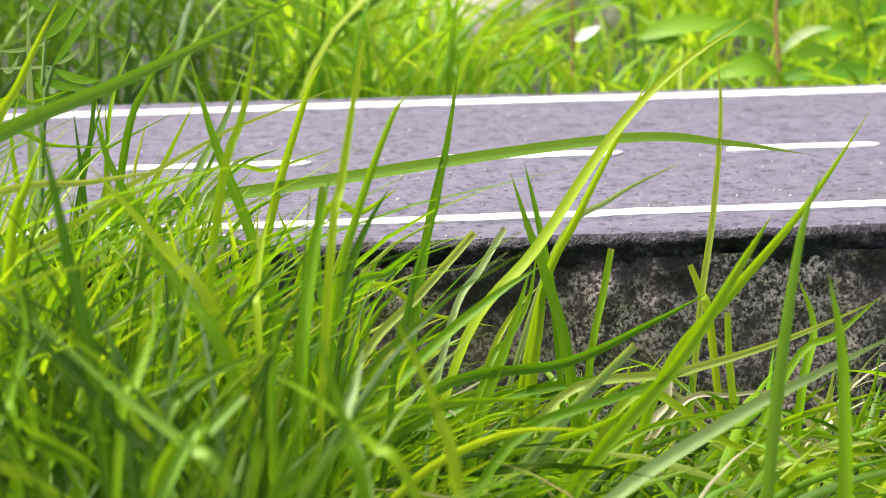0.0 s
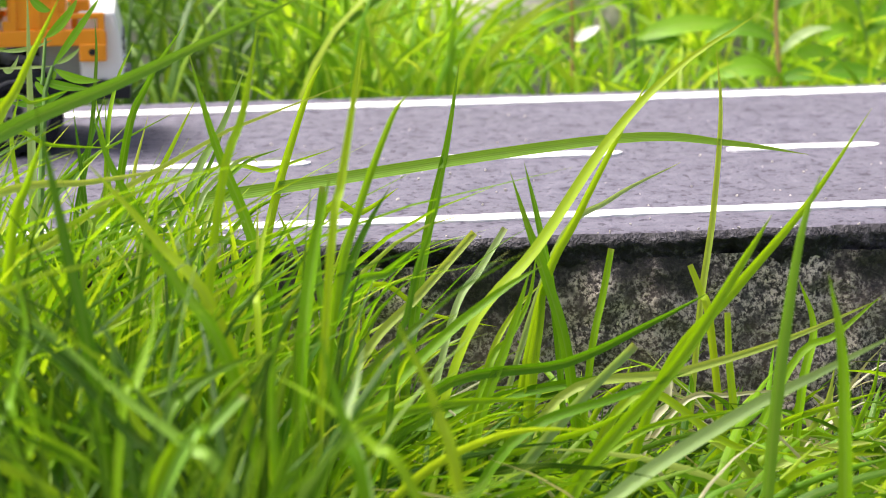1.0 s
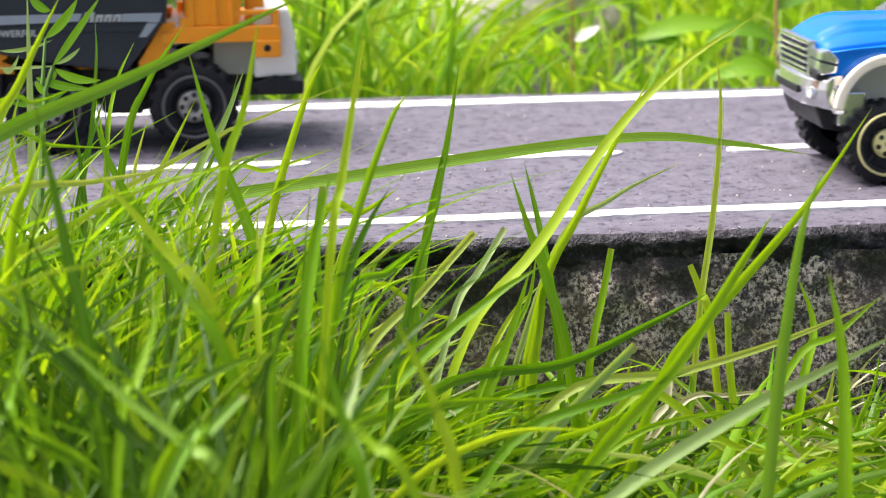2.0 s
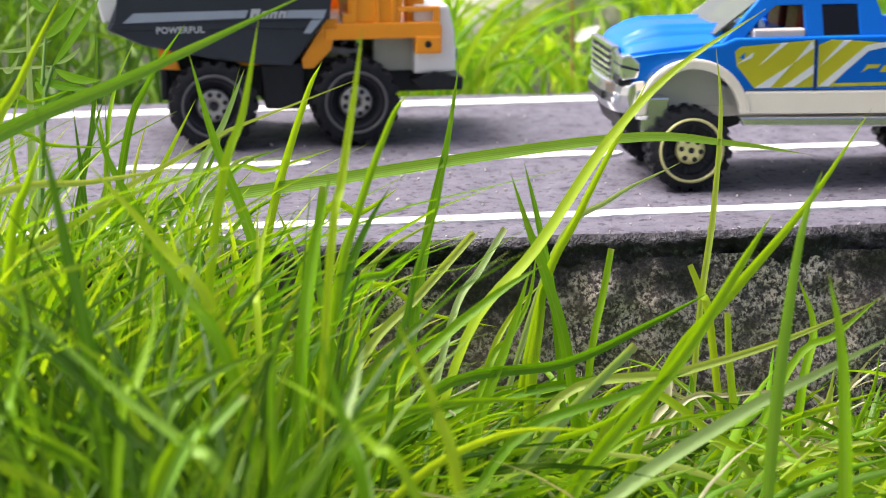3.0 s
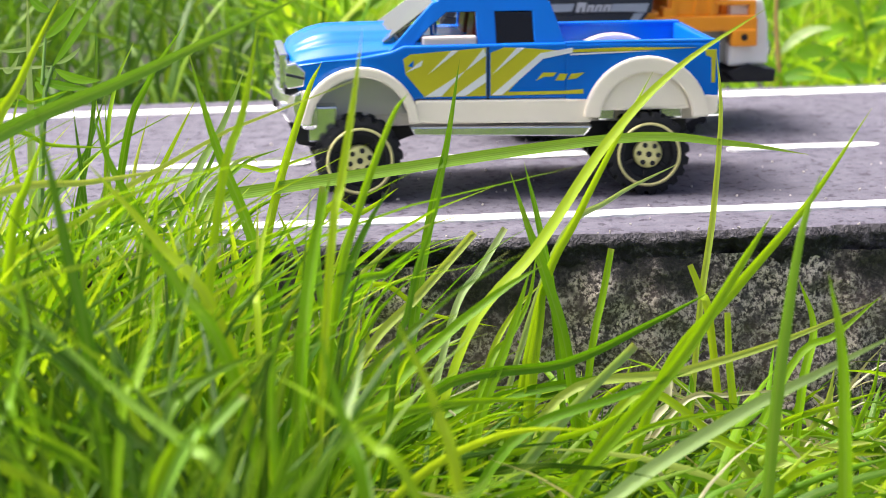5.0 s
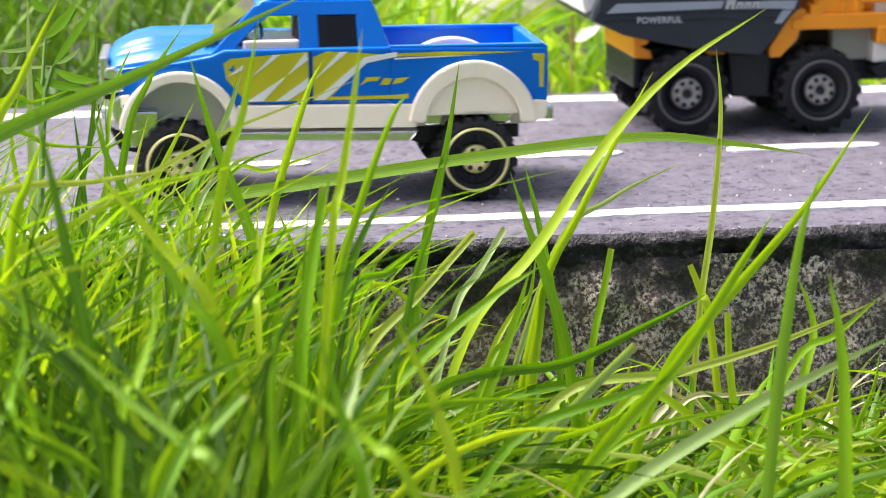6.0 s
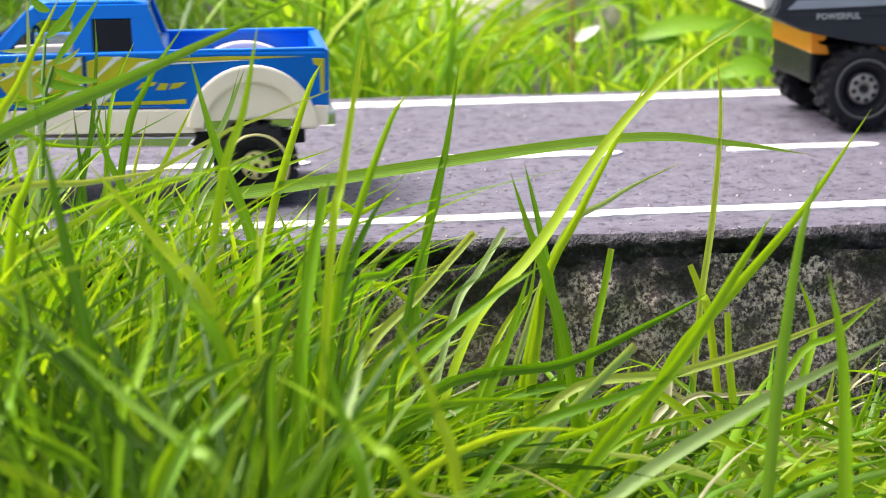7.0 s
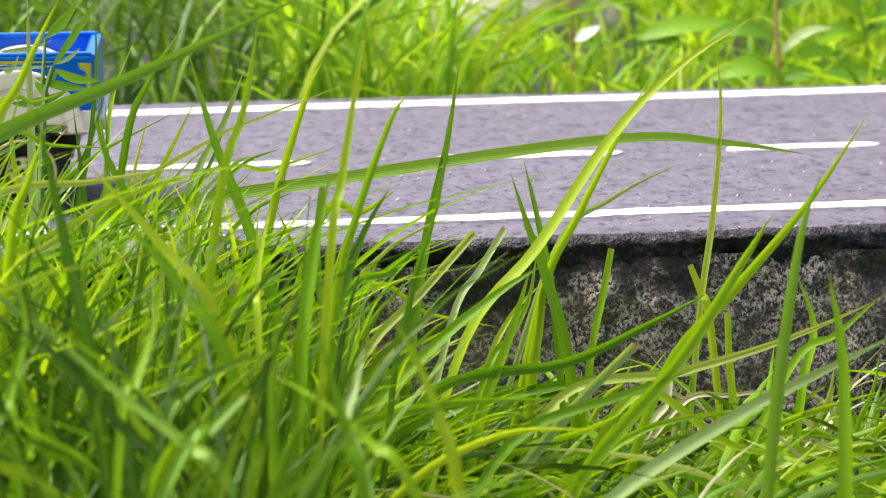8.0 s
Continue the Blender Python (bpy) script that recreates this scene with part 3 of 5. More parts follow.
    part("rear_bumper", box(61.6, 65.0, -13.6, 13.6, 13.2, 16.0, 0.5), SILVER, car, "silver rear bumper")
    part("chassis", bevelled(slab([(-8, 9), (-8, 12.2), (60, 12.2), (60, 9.4), (42, 8.8), (38, 10.2), (12, 10.6), (6, 8.6)], -7, 7, 0), 0.4), BLACK, car, "black chassis")
    for x in (0, wb):
        part("axle", turned([(0, -11), (1.6, -11), (1.6, 11), (0, 11)], 14), BLACK, car).location = (x * MM, 0, 7.3 * MM)
    # printed flashes
    for s in (-1, 1):
        y = s * (half + 0.03)
        decal("flash", [(7.8, 24.6), (9.0, 25.4), (22.2, 26.3), (22.2, 18.0), (11.5, 18.0), (8.2, 22.0)], y, YELLOW, car, "olive yellow printed flash")
        decal("flash", [(23.0, 18.0), (23.0, 25.4), (25.4, 26.3), (30.4, 26.0), (37.0, 25.4), (36.0, 25.0), (31.8, 24.4), (26.0, 18.6), (36.0, 18.6), (39.4, 18.8), (39.4, 18.0)], y, YELLOW, car, "olive yellow printed flash")
        for pts in ([(8.2, 22.3), (11.2, 24.4), (10.9, 23.4)], [(12.2, 22.0), (16.2, 25.9), (17.4, 25.9)], [(11.6, 18.1), (18.4, 22.3), (14.4, 18.1)],
                    [(18.6, 22.4), (21.8, 26.2), (22.2, 25.0)], [(16.6, 18.1), (22.2, 22.0), (22.2, 20.4), (18.6, 18.1)],
                    [(23.2, 21.6), (27.6, 26.2), (29.0, 26.2)], [(23.2, 18.1), (31.8, 25.2), (37.4, 26.0), (37.4, 25.2), (32.2, 24.2), (25.0, 18.1)]):
            decal("flash_edge", pts, y + s * 0.08, WHITE_PRINT, car, "pale streak in the printed flash")
        for pts in ([(8.6, 23.4), (9.6, 24.4), (9.5, 23.2)],):
            decal("flash_edge", pts, y + s * 0.08, BLUE, car, "")
        decal("bed_stripe", [(37.0, 25.2), (37.0, 25.7), (46, 25.9), (59.5, 25.6), (46, 25.2)], y, YELLOW, car)
        decal("bed_stripe", [(37.0, 24.7), (37.0, 25.0), (46, 25.2), (52, 25.2)], y + s * 0.08, WHITE_PRINT, car)
        for k, pts in enumerate(([(31.0, 20.4), (32.2, 21.8), (34.6, 21.8), (34.0, 21.1), (32.4, 21.1)], [(34.4, 20.4), (35.2, 21.6), (36.6, 21.5), (36.0, 20.4)], [(36.6, 20.5), (37.2, 21.5), (39.6, 21.7), (38.2, 20.7)])):
            decal("badge", pts, y, YELLOW, car, "small yellow printed badge")
    # the whole body is a little shorter than drawn
    SHORT = 0.989
    for ob in car.children:
        ob.location.x *= SHORT
        if ob.name.split(".")[0] not in ("fog_lamp", "steering_wheel", "axle"):
            ob.data.transform(Matrix.Diagonal((SHORT, 1, 1, 1)))
    wb *= SHORT
    tagged(car, "blue and cream toy pickup truck with big wheels", "toy truck")
    wheels = []
    for x, r in ((0, 7.5), (wb, 7.3)):
        for s in (-1, 1):
            wheels.append((wheel(car, x, s * 13.0, r, 6.2, s, 20, pickup_rim), x, s * 13.0, r))
    return car, wheels


def dump_truck():
    """Front towards +x; the origin lies on the road under the rear axle."""
    car = new("dump_truck")
    wb, half, R = 28.7, 17.0, 8.8
    part("chassis", bevelled(slab([(-9, 9.5), (-10, 17), (0, 17.5), (22, 17.0), (44, 14.5), (44, 9.6), (20.5, 9.6), (19.5, 7.2), (11.5, 7.2), (9.5, 9.5)], -10.5, 10.5, 0), 0.4), BLACK, car, "black chassis")
    for s in (-1, 1):
        part("fuel_tank", bevelled(slab([(10.6, 7.4), (9.6, 16.4), (18.6, 16.4), (18.6, 7.2)], s * 10, s * 14.6, 0), 0.5), BLACK, car, "black side tank")
        part("hinge_pin", turned([(0, -1.0), (1.0, -1.0), (1.0, 1.0), (0, 1.0)], 14), ORANGE, car).location = (-8.6 * MM, s * 13.4 * MM, 19.4 * MM)
        part("frame_arm", bevelled(slab([(8, 18.4), (3.5, 17.6), (6, 15.8), (10.4, 15.8), (11, 18.2)], s * 8, s * 12.0, 0), 0.3), ORANGE, car)
        part("front_brace", bevelled(slab([(18.2, 15.4), (18.0, 17.4), (23.0, 25.2), (25.6, 25.2), (24.0, 19.0), (20.4, 15.4)], s * 10, s * 15.6, 0), 0.35), ORANGE, car, "orange brace under the deck")
    part("rear_frame", bevelled(slab([(-10.7, 23.2), (-10.3, 15.6), (-6.2, 15.3), (-6.8, 17.2), (-8.6, 17.8), (-9.2, 22.8)], -13.2, 13.2, 0), 0.4), ORANGE, car, "orange rear frame")
    part("mud_guard", box(-10.2, -8.8, -12.6, 12.6, 9.4, 15.8, 0.4), BLACK, car, "black rear guard")
    # tipping body
    side = [(-20.6, 24.0), (-13.5, 20.8), (0.2, 17.8), (9.0, 16.7), (15.8, 16.1), (18.6, 19.6), (21.8, 23.5), (23.8, 27.4), (25.4, 41.5), (-16.2, 41.5), (-17.6, 31.0)]
    bm = slab(side, -half, half, 0)
    part("tipping_body", bevelled(bm, 0.6, 2), DARK, car, "dark grey tipping body")
    # white colour stands in for sky reflected by the body's rear face
    part("tail_lip", bevelled(slab([(-21.2, 25.0), (-22.6, 30.5), (-18.6, 33.6), (-17.4, 26.2)], -half + 2.2, half - 2.2, 0), 0.4), WHITE, car, "tail lip coloured pale for the sky it reflects")
    for s in (-1, 1):
        y = s * (half + 0.02)
        part("body_ridge", bevelled(slab([(-20.2, 23.9), (-19.4, 25.3), (23.2, 25.3), (21.6, 23.6)], s * (half - 0.4), s * (half + 0.3), 0), 0.3), DARK, car)
        yy = s * (half + 0.82)
        part("body_panel", bevelled(slab([(-19.2, 25.2), (23.6, 25.2), (25.2, 40.0), (-16.6, 40.0)], s * (half - 0.4), s * (half + 0.5), 0), 0.3), DARK, car)
        yy = s * (half + 0.53)
        decal("stripe", [(-17.4, 25.3), (-15.2, 27.2), (7.4, 27.4), (6.8, 25.9)], yy, STRIPE, car, "grey printed stripe")
        decal("stripe", [(14.8, 25.7), (15.3, 27.2), (23.0, 27.2), (22.3, 25.4), (20.4, 25.4), (19.9, 25.6)], yy, STRIPE, car, "grey printed stripe")
        decal("stripe", [(19.9, 25.24), (22.1, 25.24), (19.8, 22.6), (18.3, 22.6)], s * (half + 0.32), STRIPE, car, "grey printed stripe")
        for x, w, z in ((7.6, 1.9, 27.6), (9.8, 1.4, 27.1), (11.5, 1.4, 27.1), (13.2, 1.5, 27.1)):
            decal("badge_mark", [(x, 25.7), (x + 0.4, z), (x + 0.4 + w, z), (x + w, 25.7), (x + w * 0.62, 25.7), (x + w * 0.62 + 0.2, 26.6), (x + w * 0.42 + 0.2, 26.6), (x + w * 0.38, 25.7)], yy, STRIPE_PALE, car, "pale badge mark")
    # lettering on the lower rim, both sides
    for s in (-1, 1):
        cu = bpy.data.curves.new("lettering", "FONT")
        cu.body, cu.size, cu.extrude, cu.offset, cu.align_x = "POWERFUL", 1.75 * MM, 0.04 * MM, 0.05 * MM, "LEFT"
        cu.space_character = 1.08
        tmp = new("lettering", cu)
        bpy.context.view_layer.update()
        me = bpy.data.meshes.new_from_object(tmp.evaluated_get(bpy.context.evaluated_depsgraph_get()))
        bpy.data.objects.remove(tmp)
        me.materials.append(STRIPE_PALE)
        txt = new("lettering", me)
        txt.parent = car
        txt.matrix_local = (pose(-10.9 * MM, -(half + 0.33) * MM, 23.2 * MM, 90, 0, 0) if s < 0 else pose(1.0 * MM, (half + 0.33) * MM, 23.2 * MM, 90, 0, 180))
        tagged(txt, "pale grey printed lettering")
        part("lettering_plate", slab([(-10.8, 22.4), (0.6, 22.4), (0.6, 23.5), (-10.8, 23.5)], s * (half - 0.6), s * (half + 0.03), 0.1), DARK, car)
    # deck, cab and front
    part("deck", bevelled(slab([(22.6, 21.0), (22.6, 23.2), (24.8, 23.2), (24.8, 24.2), (45.8, 24.2), (46.5, 23.4), (46.5, 21.0)], -16.2, 16.2, 0), 0.35), ORANGE, car, "orange deck")
    for s in (-1, 1):
        part("deck_step", bevelled(box(41.0, 46.4, s * 12.2, s * 16.6, 17.9, 21.4, 0), 0.4), ORANGE, car, "orange step block")
        part("step_hole", turned([(0, -0.3), (0.7, -0.3), (0.7, 0.3), (0, 0.3)], 12), BLACK, car).location = (43.6 * MM, s * 16.4 * MM, 19.8 * MM)
        part("guard_rail", box(37.4, 46.2, s * 14.4, s * 15.8, 26.2, 27.2, 0.25), ORANGE, car)
        part("rail_post", box(44.8, 46.2, s * 14.4, s * 15.8, 24.0, 26.4, 0.2), ORANGE, car)
        part("cab_step", box(26.4, 29.0, s * 12.6, s * 16.0, 24.0, 26.0, 0.25), ORANGE, car)
        part("engine_side", box(33.0, 44.0, s * 8.6, s * 11.4, 14.0, 21.4, 0.5), ENGINE, car, "white engine cover with its shade put into the grey")
        part("headlamp", box(49.0, 50.1, s * 9.0, s * 13.4, 16.0, 18.6, 0.3), LAMP, car)
    bm = slab([(27.4, 24.0), (27.4, 41.0), (38.8, 41.0), (38.8, 29.0), (38.2, 24.0)], -15.4, 3.0, 0)
    part("cab", bevelled(bm, 0.5, 2), ORANGE, car, "orange driver's cab")
    part("cab_window", box(29.4, 36.8, -15.6, -15.2, 31.5, 38.5, 0.2), BLACK, car, "dark cab window")
    part("cab_rib", box(33.0, 33.8, -15.9, -15.2, 24.2, 31.0, 0.15), ORANGE, car)
    part("cab_rib", box(28.0, 29.2, -16.0, -15.2, 24.2, 31.0, 0.2), ORANGE, car)
    part("cab_rib", box(36.2, 37.2, -15.9, -15.2, 24.2, 31.0, 0.2), ORANGE, car)
    part("air_filter", box(39.6, 43.4, -12.5, -8.5, 24.0, 29.6, 0.5), ORANGE, car)
    part("radiator", bevelled(slab([(41.0, 13.6), (41.0, 27.4), (48.2, 27.2), (49.4, 22.0), (49.6, 14.0)], -14.4, 14.4, 0), 0.7, 2), WHITE, car, "white radiator housing")
    for k in range(4):
        part("radiator_slot", box(49.2, 49.9, -8.5, 8.5, 15.2 + 1.9 * k, 16.0 + 1.9 * k, 0.15), BLACK, car)
    part("bumper", bevelled(slab([(40.4, 12.6), (42.2, 10.4), (50.8, 10.4), (51.0, 13.0), (48.6, 13.2), (45.2, 14.2)], -15.6, 15.6, 0), 0.4), BLACK, car, "black front bumper")
    for x in (0, wb):
        part("axle", turned([(0, -14), (1.8, -14), (1.8, 14), (0, 14)], 14), BLACK, car).location = (x * MM, 0, R * MM)
    LENGTH = 0.976
    for ob in car.children:
        ob.location.x *= LENGTH
        if ob.name.split(".")[0] not in ("hinge_pin", "step_hole", "axle"):
            ob.data.transform(Matrix.Diagonal((LENGTH, 1, 1, 1)))
    wb *= LENGTH
    tagged(car, "orange and dark grey toy mining dump truck", "toy truck")
    wheels = []
    for x in (0, wb):
        for s in (-1, 1):
            wheels.append((wheel(car, x, s * 13.8, R, 8.6, s, 18, dump_rim), x, s * 13.8, R))
    return car, wheels


PICKUP, PICKUP_WHEELS = pickup_truck()
DUMP, DUMP_WHEELS = dump_truck()


# ---------------------------------------------------------------- grass
def blade_strip(p0, p1, p2, width, fold, seg, twist=0.0, shape="blade"):
    """A bent, folded blade from root p0 over p1 to tip p2: points, faces, uvs."""
    p0, p1, p2 = Vector(p0), Vector(p1), Vector(p2)
    ctrl = 2 * p1 - (p0 + p2) / 2
    verts, uvs, faces = [], [], []
    side0 = None
    for i in range(seg + 1):
        u = i / seg
        p = (1 - u) ** 2 * p0 + 2 * u * (1 - u) * ctrl + u * u * p2
        d = (2 * (1 - u) * (ctrl - p0) + 2 * u * (p2 - ctrl)).normalized()
        if side0 is None:
            ref = Vector((math.cos(twist), math.sin(twist), 0.15))
            side0 = (ref - d * ref.dot(d)).normalized()
        side = (side0 - d * side0.dot(d)).normalized()
        side0 = side
        up = d.cross(side)
        if shape == "leaf":
            w = width * (0.12 + math.sin(math.pi * min(1, u ** 0.8)) ** 0.9) if u < 1 else width * 0.02
        elif shape == "cut":
            w = width * (0.75 + 0.25 * min(1, u * 4)) * (1 - 0.35 * u)
        else:
            w = width * (0.6 + 0.4 * min(1, u * 4)) * max(0.03, (1 - u ** 2.6))
        verts += [p - side * w / 2 + up * fold * w, p, p + side * w / 2 + up * fold * w]
        uvs += [(0.0, u), (0.5, u), (1.0, u)]
    for i in range(seg):
        a = i * 3
        faces += [(a, a + 1, a + 4, a + 3), (a + 1, a + 2, a + 5, a + 4)]
    return verts, faces, uvs


def strips_object(name, strips, mat, parent=None):
    verts, faces, uvs = [], [], []
    for v, f, u in strips:
        n = len(verts)
        verts += v
        uvs += u
        faces += [tuple(i + n for i in q) for q in f]
    me = bpy.data.meshes.new(name)
    me.from_pydata([tuple(v) for v in verts], [], faces)
    layer = me.uv_layers.new(name="UVMap")
    layer.data.foreach_set("uv", [c for q in faces for i in q for c in uvs[i]])
    me.polygons.foreach_set("use_smooth", [True] * len(me.polygons))
    me.materials.append(mat)
    ob = new(name, me)
    ob.parent = parent
    return ob


rng = random.Random(11)


def random_blade(x, y, z, height, lean_to, lean, width, seg=6, droop=0.25):
    """A blade rooted at x, y, z that leans towards the heading lean_to (radians from +x)."""
    out = height * lean
    p2 = (x + out * math.cos(lean_to), y + out * math.sin(lean_to), z + height)
    p1 = (x + out * 0.36 * math.cos(lean_to), y + out * 0.36 * math.sin(lean_to), z + height * (0.5 + droop * 0.5))
    return blade_strip((x, y, z), p1, p2, width, rng.uniform(0.08, 0.3), seg, rng.uniform(-0.9, 0.9))


def front_height(x):
    """How tall the lawn stands along the road: high over the far end, short at the near one."""
    return 0.014 + 0.052 * min(1, max(0, (0.055 - x) / 0.095))


def lawn_front():
    strips = []
    n = 0
    shaded = []
    while n < 3000:
        y = rng.uniform(0.13, 0.298)
        x = rng.uniform(-0.10, 0.16) * (0.35 + y / 0.40) + 0.15 * (y - 0.1)
        if y < 0.24 and x * 0.30 / y > 0.03:
            continue
        h = front_height(x * 0.30 / y) * rng.uniform(0.35, 1.0)
        if y < 0.24:
            h = min(h, (0.105 - 0.30 * y) * rng.uniform(0.5, 1.0))
        lean = min(1.6, abs(rng.gauss(0.6, 0.45)))
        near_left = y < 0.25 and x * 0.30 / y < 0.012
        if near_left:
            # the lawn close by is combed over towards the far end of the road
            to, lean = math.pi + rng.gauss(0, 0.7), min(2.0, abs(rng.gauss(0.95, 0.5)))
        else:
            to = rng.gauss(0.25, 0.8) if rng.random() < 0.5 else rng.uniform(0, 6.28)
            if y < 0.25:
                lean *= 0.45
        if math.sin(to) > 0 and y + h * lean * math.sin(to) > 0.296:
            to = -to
        # most blades at the near left take the green that has shade coloured in
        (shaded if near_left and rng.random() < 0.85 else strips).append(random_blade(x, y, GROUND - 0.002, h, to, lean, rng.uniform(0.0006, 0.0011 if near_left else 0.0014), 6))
        n += 1
    # fine upright blades in front of the far end of the road
    for _ in range(380):
        x, y = rng.uniform(-0.060, 0.022), rng.uniform(0.262, 0.2995)
        h = rng.uniform(0.026, 0.060) - max(0, x + 0.012) * 0.45
        to, lean = rng.choice((0, 0, math.pi)) + rng.gauss(0, 0.6), min(1.1, abs(rng.gauss(0.38, 0.3)))
        if y + h * lean * math.sin(to) > 0.2995:
            to = -to
        strips.append(random_blade(x, y, GROUND - 0.002, h, to, lean, rng.uniform(0.0005, 0.0011), 8, rng.uniform(0.1, 0.5)))
    pale = []
    for _ in range(260):
        x, y = rng.uniform(-0.032, 0.030), rng.uniform(0.262, 0.298)
        h = rng.uniform(0.022, 0.052) * (1 if x < 0.015 else 0.7)
        to, lean = rng.uniform(0, 6.28), min(1.0, abs(rng.gauss(0.45, 0.3)))
        if y + h * lean * math.sin(to) > 0.297:
            to = -to
        (pale if rng.random() < 0.18 else strips).append(random_blade(x, y, GROUND - 0.002, h, to, lean, rng.uniform(0.0007, 0.0016), 7))
    ob = strips_object("grass", strips, GRASS)
    tagged(ob, "dense bright green lawn grass before the slab", "grass", kind="stuff")
    ob = strips_object("pale_grass", pale, PALE)
    tagged(ob, "thin pale silvery blades among the lawn grass", "grass", kind="stuff")
    # more tufts close by, their shade likewise held in the darker colour
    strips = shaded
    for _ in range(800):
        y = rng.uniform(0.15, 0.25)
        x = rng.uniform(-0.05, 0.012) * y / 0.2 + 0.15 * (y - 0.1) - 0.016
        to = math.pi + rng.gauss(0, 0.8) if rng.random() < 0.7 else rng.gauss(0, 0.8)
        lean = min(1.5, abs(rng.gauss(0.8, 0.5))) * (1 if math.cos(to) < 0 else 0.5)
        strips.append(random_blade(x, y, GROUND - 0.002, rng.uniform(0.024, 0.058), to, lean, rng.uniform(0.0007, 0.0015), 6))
    ob = strips_object("shaded_grass", strips, GRASS_SHADED)
    tagged(ob, "lawn grass tufts close by, shade coloured into their green", "grass", kind="stuff")
    # short blades lying every way at the foot of the slab, bright over shade-coloured ones
    strips, under = [], []
    for k in range(1300):
        x, y = rng.uniform(0.0, 0.15), rng.uniform(0.232, 0.297)
        if x > 0.055 and y > 0.283:
            continue
        to = rng.choice((0.0, 0.0, math.pi)) + rng.gauss(0, 0.7)
        if y + 0.02 * math.sin(to) > 0.297:
            to = -to
        long = k % 3 == 0
        h, width = (rng.uniform(0.008, 0.021), rng.uniform(0.0011, 0.0018)) if long else (rng.uniform(0.004, 0.015), rng.uniform(0.0005, 0.0012))
        blade = random_blade(x, y, GROUND - 0.001, h, to, rng.uniform(0.6, 2.3), width, 7, rng.uniform(0.05, 0.6))
        # shaded gaps between the blades are imitated by the dark colour of these
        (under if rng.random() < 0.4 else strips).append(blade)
    ob = strips_object("low_grass", strips, GRASS)
    tagged(ob, "low flattened green grass at the foot of the slab", "grass", kind="stuff")
    ob = strips_object("low_grass", under, GRASS_SHADED)
    tagged(ob, "low grass at the foot of the slab, coloured dark as shaded gaps", "grass", kind="stuff")
    strips = [random_blade(rng.uniform(-0.05, 0.15), rng.uniform(0.24, 0.296), GROUND, rng.uniform(0.005, 0.022), rng.uniform(-0.6, 0.6) + rng.choice((0, math.pi)), rng.uniform(0.4, 1.8), rng.uniform(0.0004, 0.0010), 5, 0.2) for _ in range(130)]
    ob = strips_object("dry_grass", strips, DRY)
    tagged(ob, "thin dry straw-coloured grass between the green", "grass", kind="stuff")


def lawn_back():
    strips, deep = [], []
    for _ in range(8200):
        y = 0.458 + 0.75 * rng.random() ** 1.6
        x = rng.uniform(-0.16, 0.34) * (y / 0.5) + 0.06 * (y - 0.45)
        z = GROUND + 0.018
        # left of this border the shade is put into the blades' colour
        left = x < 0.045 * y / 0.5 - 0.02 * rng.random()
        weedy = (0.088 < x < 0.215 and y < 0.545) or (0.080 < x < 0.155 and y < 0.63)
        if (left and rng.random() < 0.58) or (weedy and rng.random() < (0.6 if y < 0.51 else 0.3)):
            continue
        h = rng.uniform(0.016, 0.046) * (1 + 0.9 * max(0, y - 0.5)) * (0.55 if weedy else 1)
        to = rng.uniform(0, 6.28)
        if y + h * 0.8 * math.sin(to) < 0.456:
            to = -to
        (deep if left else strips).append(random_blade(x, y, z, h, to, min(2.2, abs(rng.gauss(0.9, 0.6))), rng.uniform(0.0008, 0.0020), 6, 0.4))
    ob = strips_object("shaded_grass", deep, GRASS_SHADED)
    tagged(ob, "sparse grass over dark soil behind the road, shade coloured into its green", "grass", kind="stuff")
    ob = strips_object("grass", strips, GRASS_BACK)
    tagged(ob, "bright green long grass behind the road", "grass", kind="stuff")
    strips = []
    for _ in range(2500):
        y = rng.uniform(1.1, 3.2)
        x = rng.uniform(-0.5, 0.9) * y
        strips.append(random_blade(x, y, GROUND + 0.018, rng.uniform(0.06, 0.16), rng.uniform(0, 6.28), abs(rng.gauss(0.5, 0.3)), rng.uniform(0.004, 0.01), 4, 0.3))
    ob = strips_object("far_grass", strips, GRASS_BACK)
    tagged(ob, "green grass of the garden further off", "grass", kind="stuff")


def lawn_around():
    """The rest of the lawn, on all sides of the little road."""
    strips = []
    for _ in range(9000):
        r, a = 0.25 + 2.2 * rng.random() ** 0.8, rng.uniform(0, 2 * math.pi)
        x, y = r * math.cos(a) * 1.2, 0.3 + r * math.sin(a)
        if 0.27 < y < 0.50 or (y > 0.0 and -0.35 * (y + 0.1) < x < 0.75 * (y + 0.1)):
            continue
        strips.append(random_blade(x, y, GROUND + (0.018 if y > 0.45 else -0.002), rng.uniform(0.03, 0.08), rng.uniform(0, 6.28), abs(rng.gauss(0.6, 0.4)), rng.uniform(0.003, 0.007), 4, 0.3))
    ob = strips_object("outer_grass", strips, GRASS_BACK)
    tagged(ob, "green lawn grass around the small road", "grass", kind="stuff")


lawn_front()
lawn_back()
lawn_around()


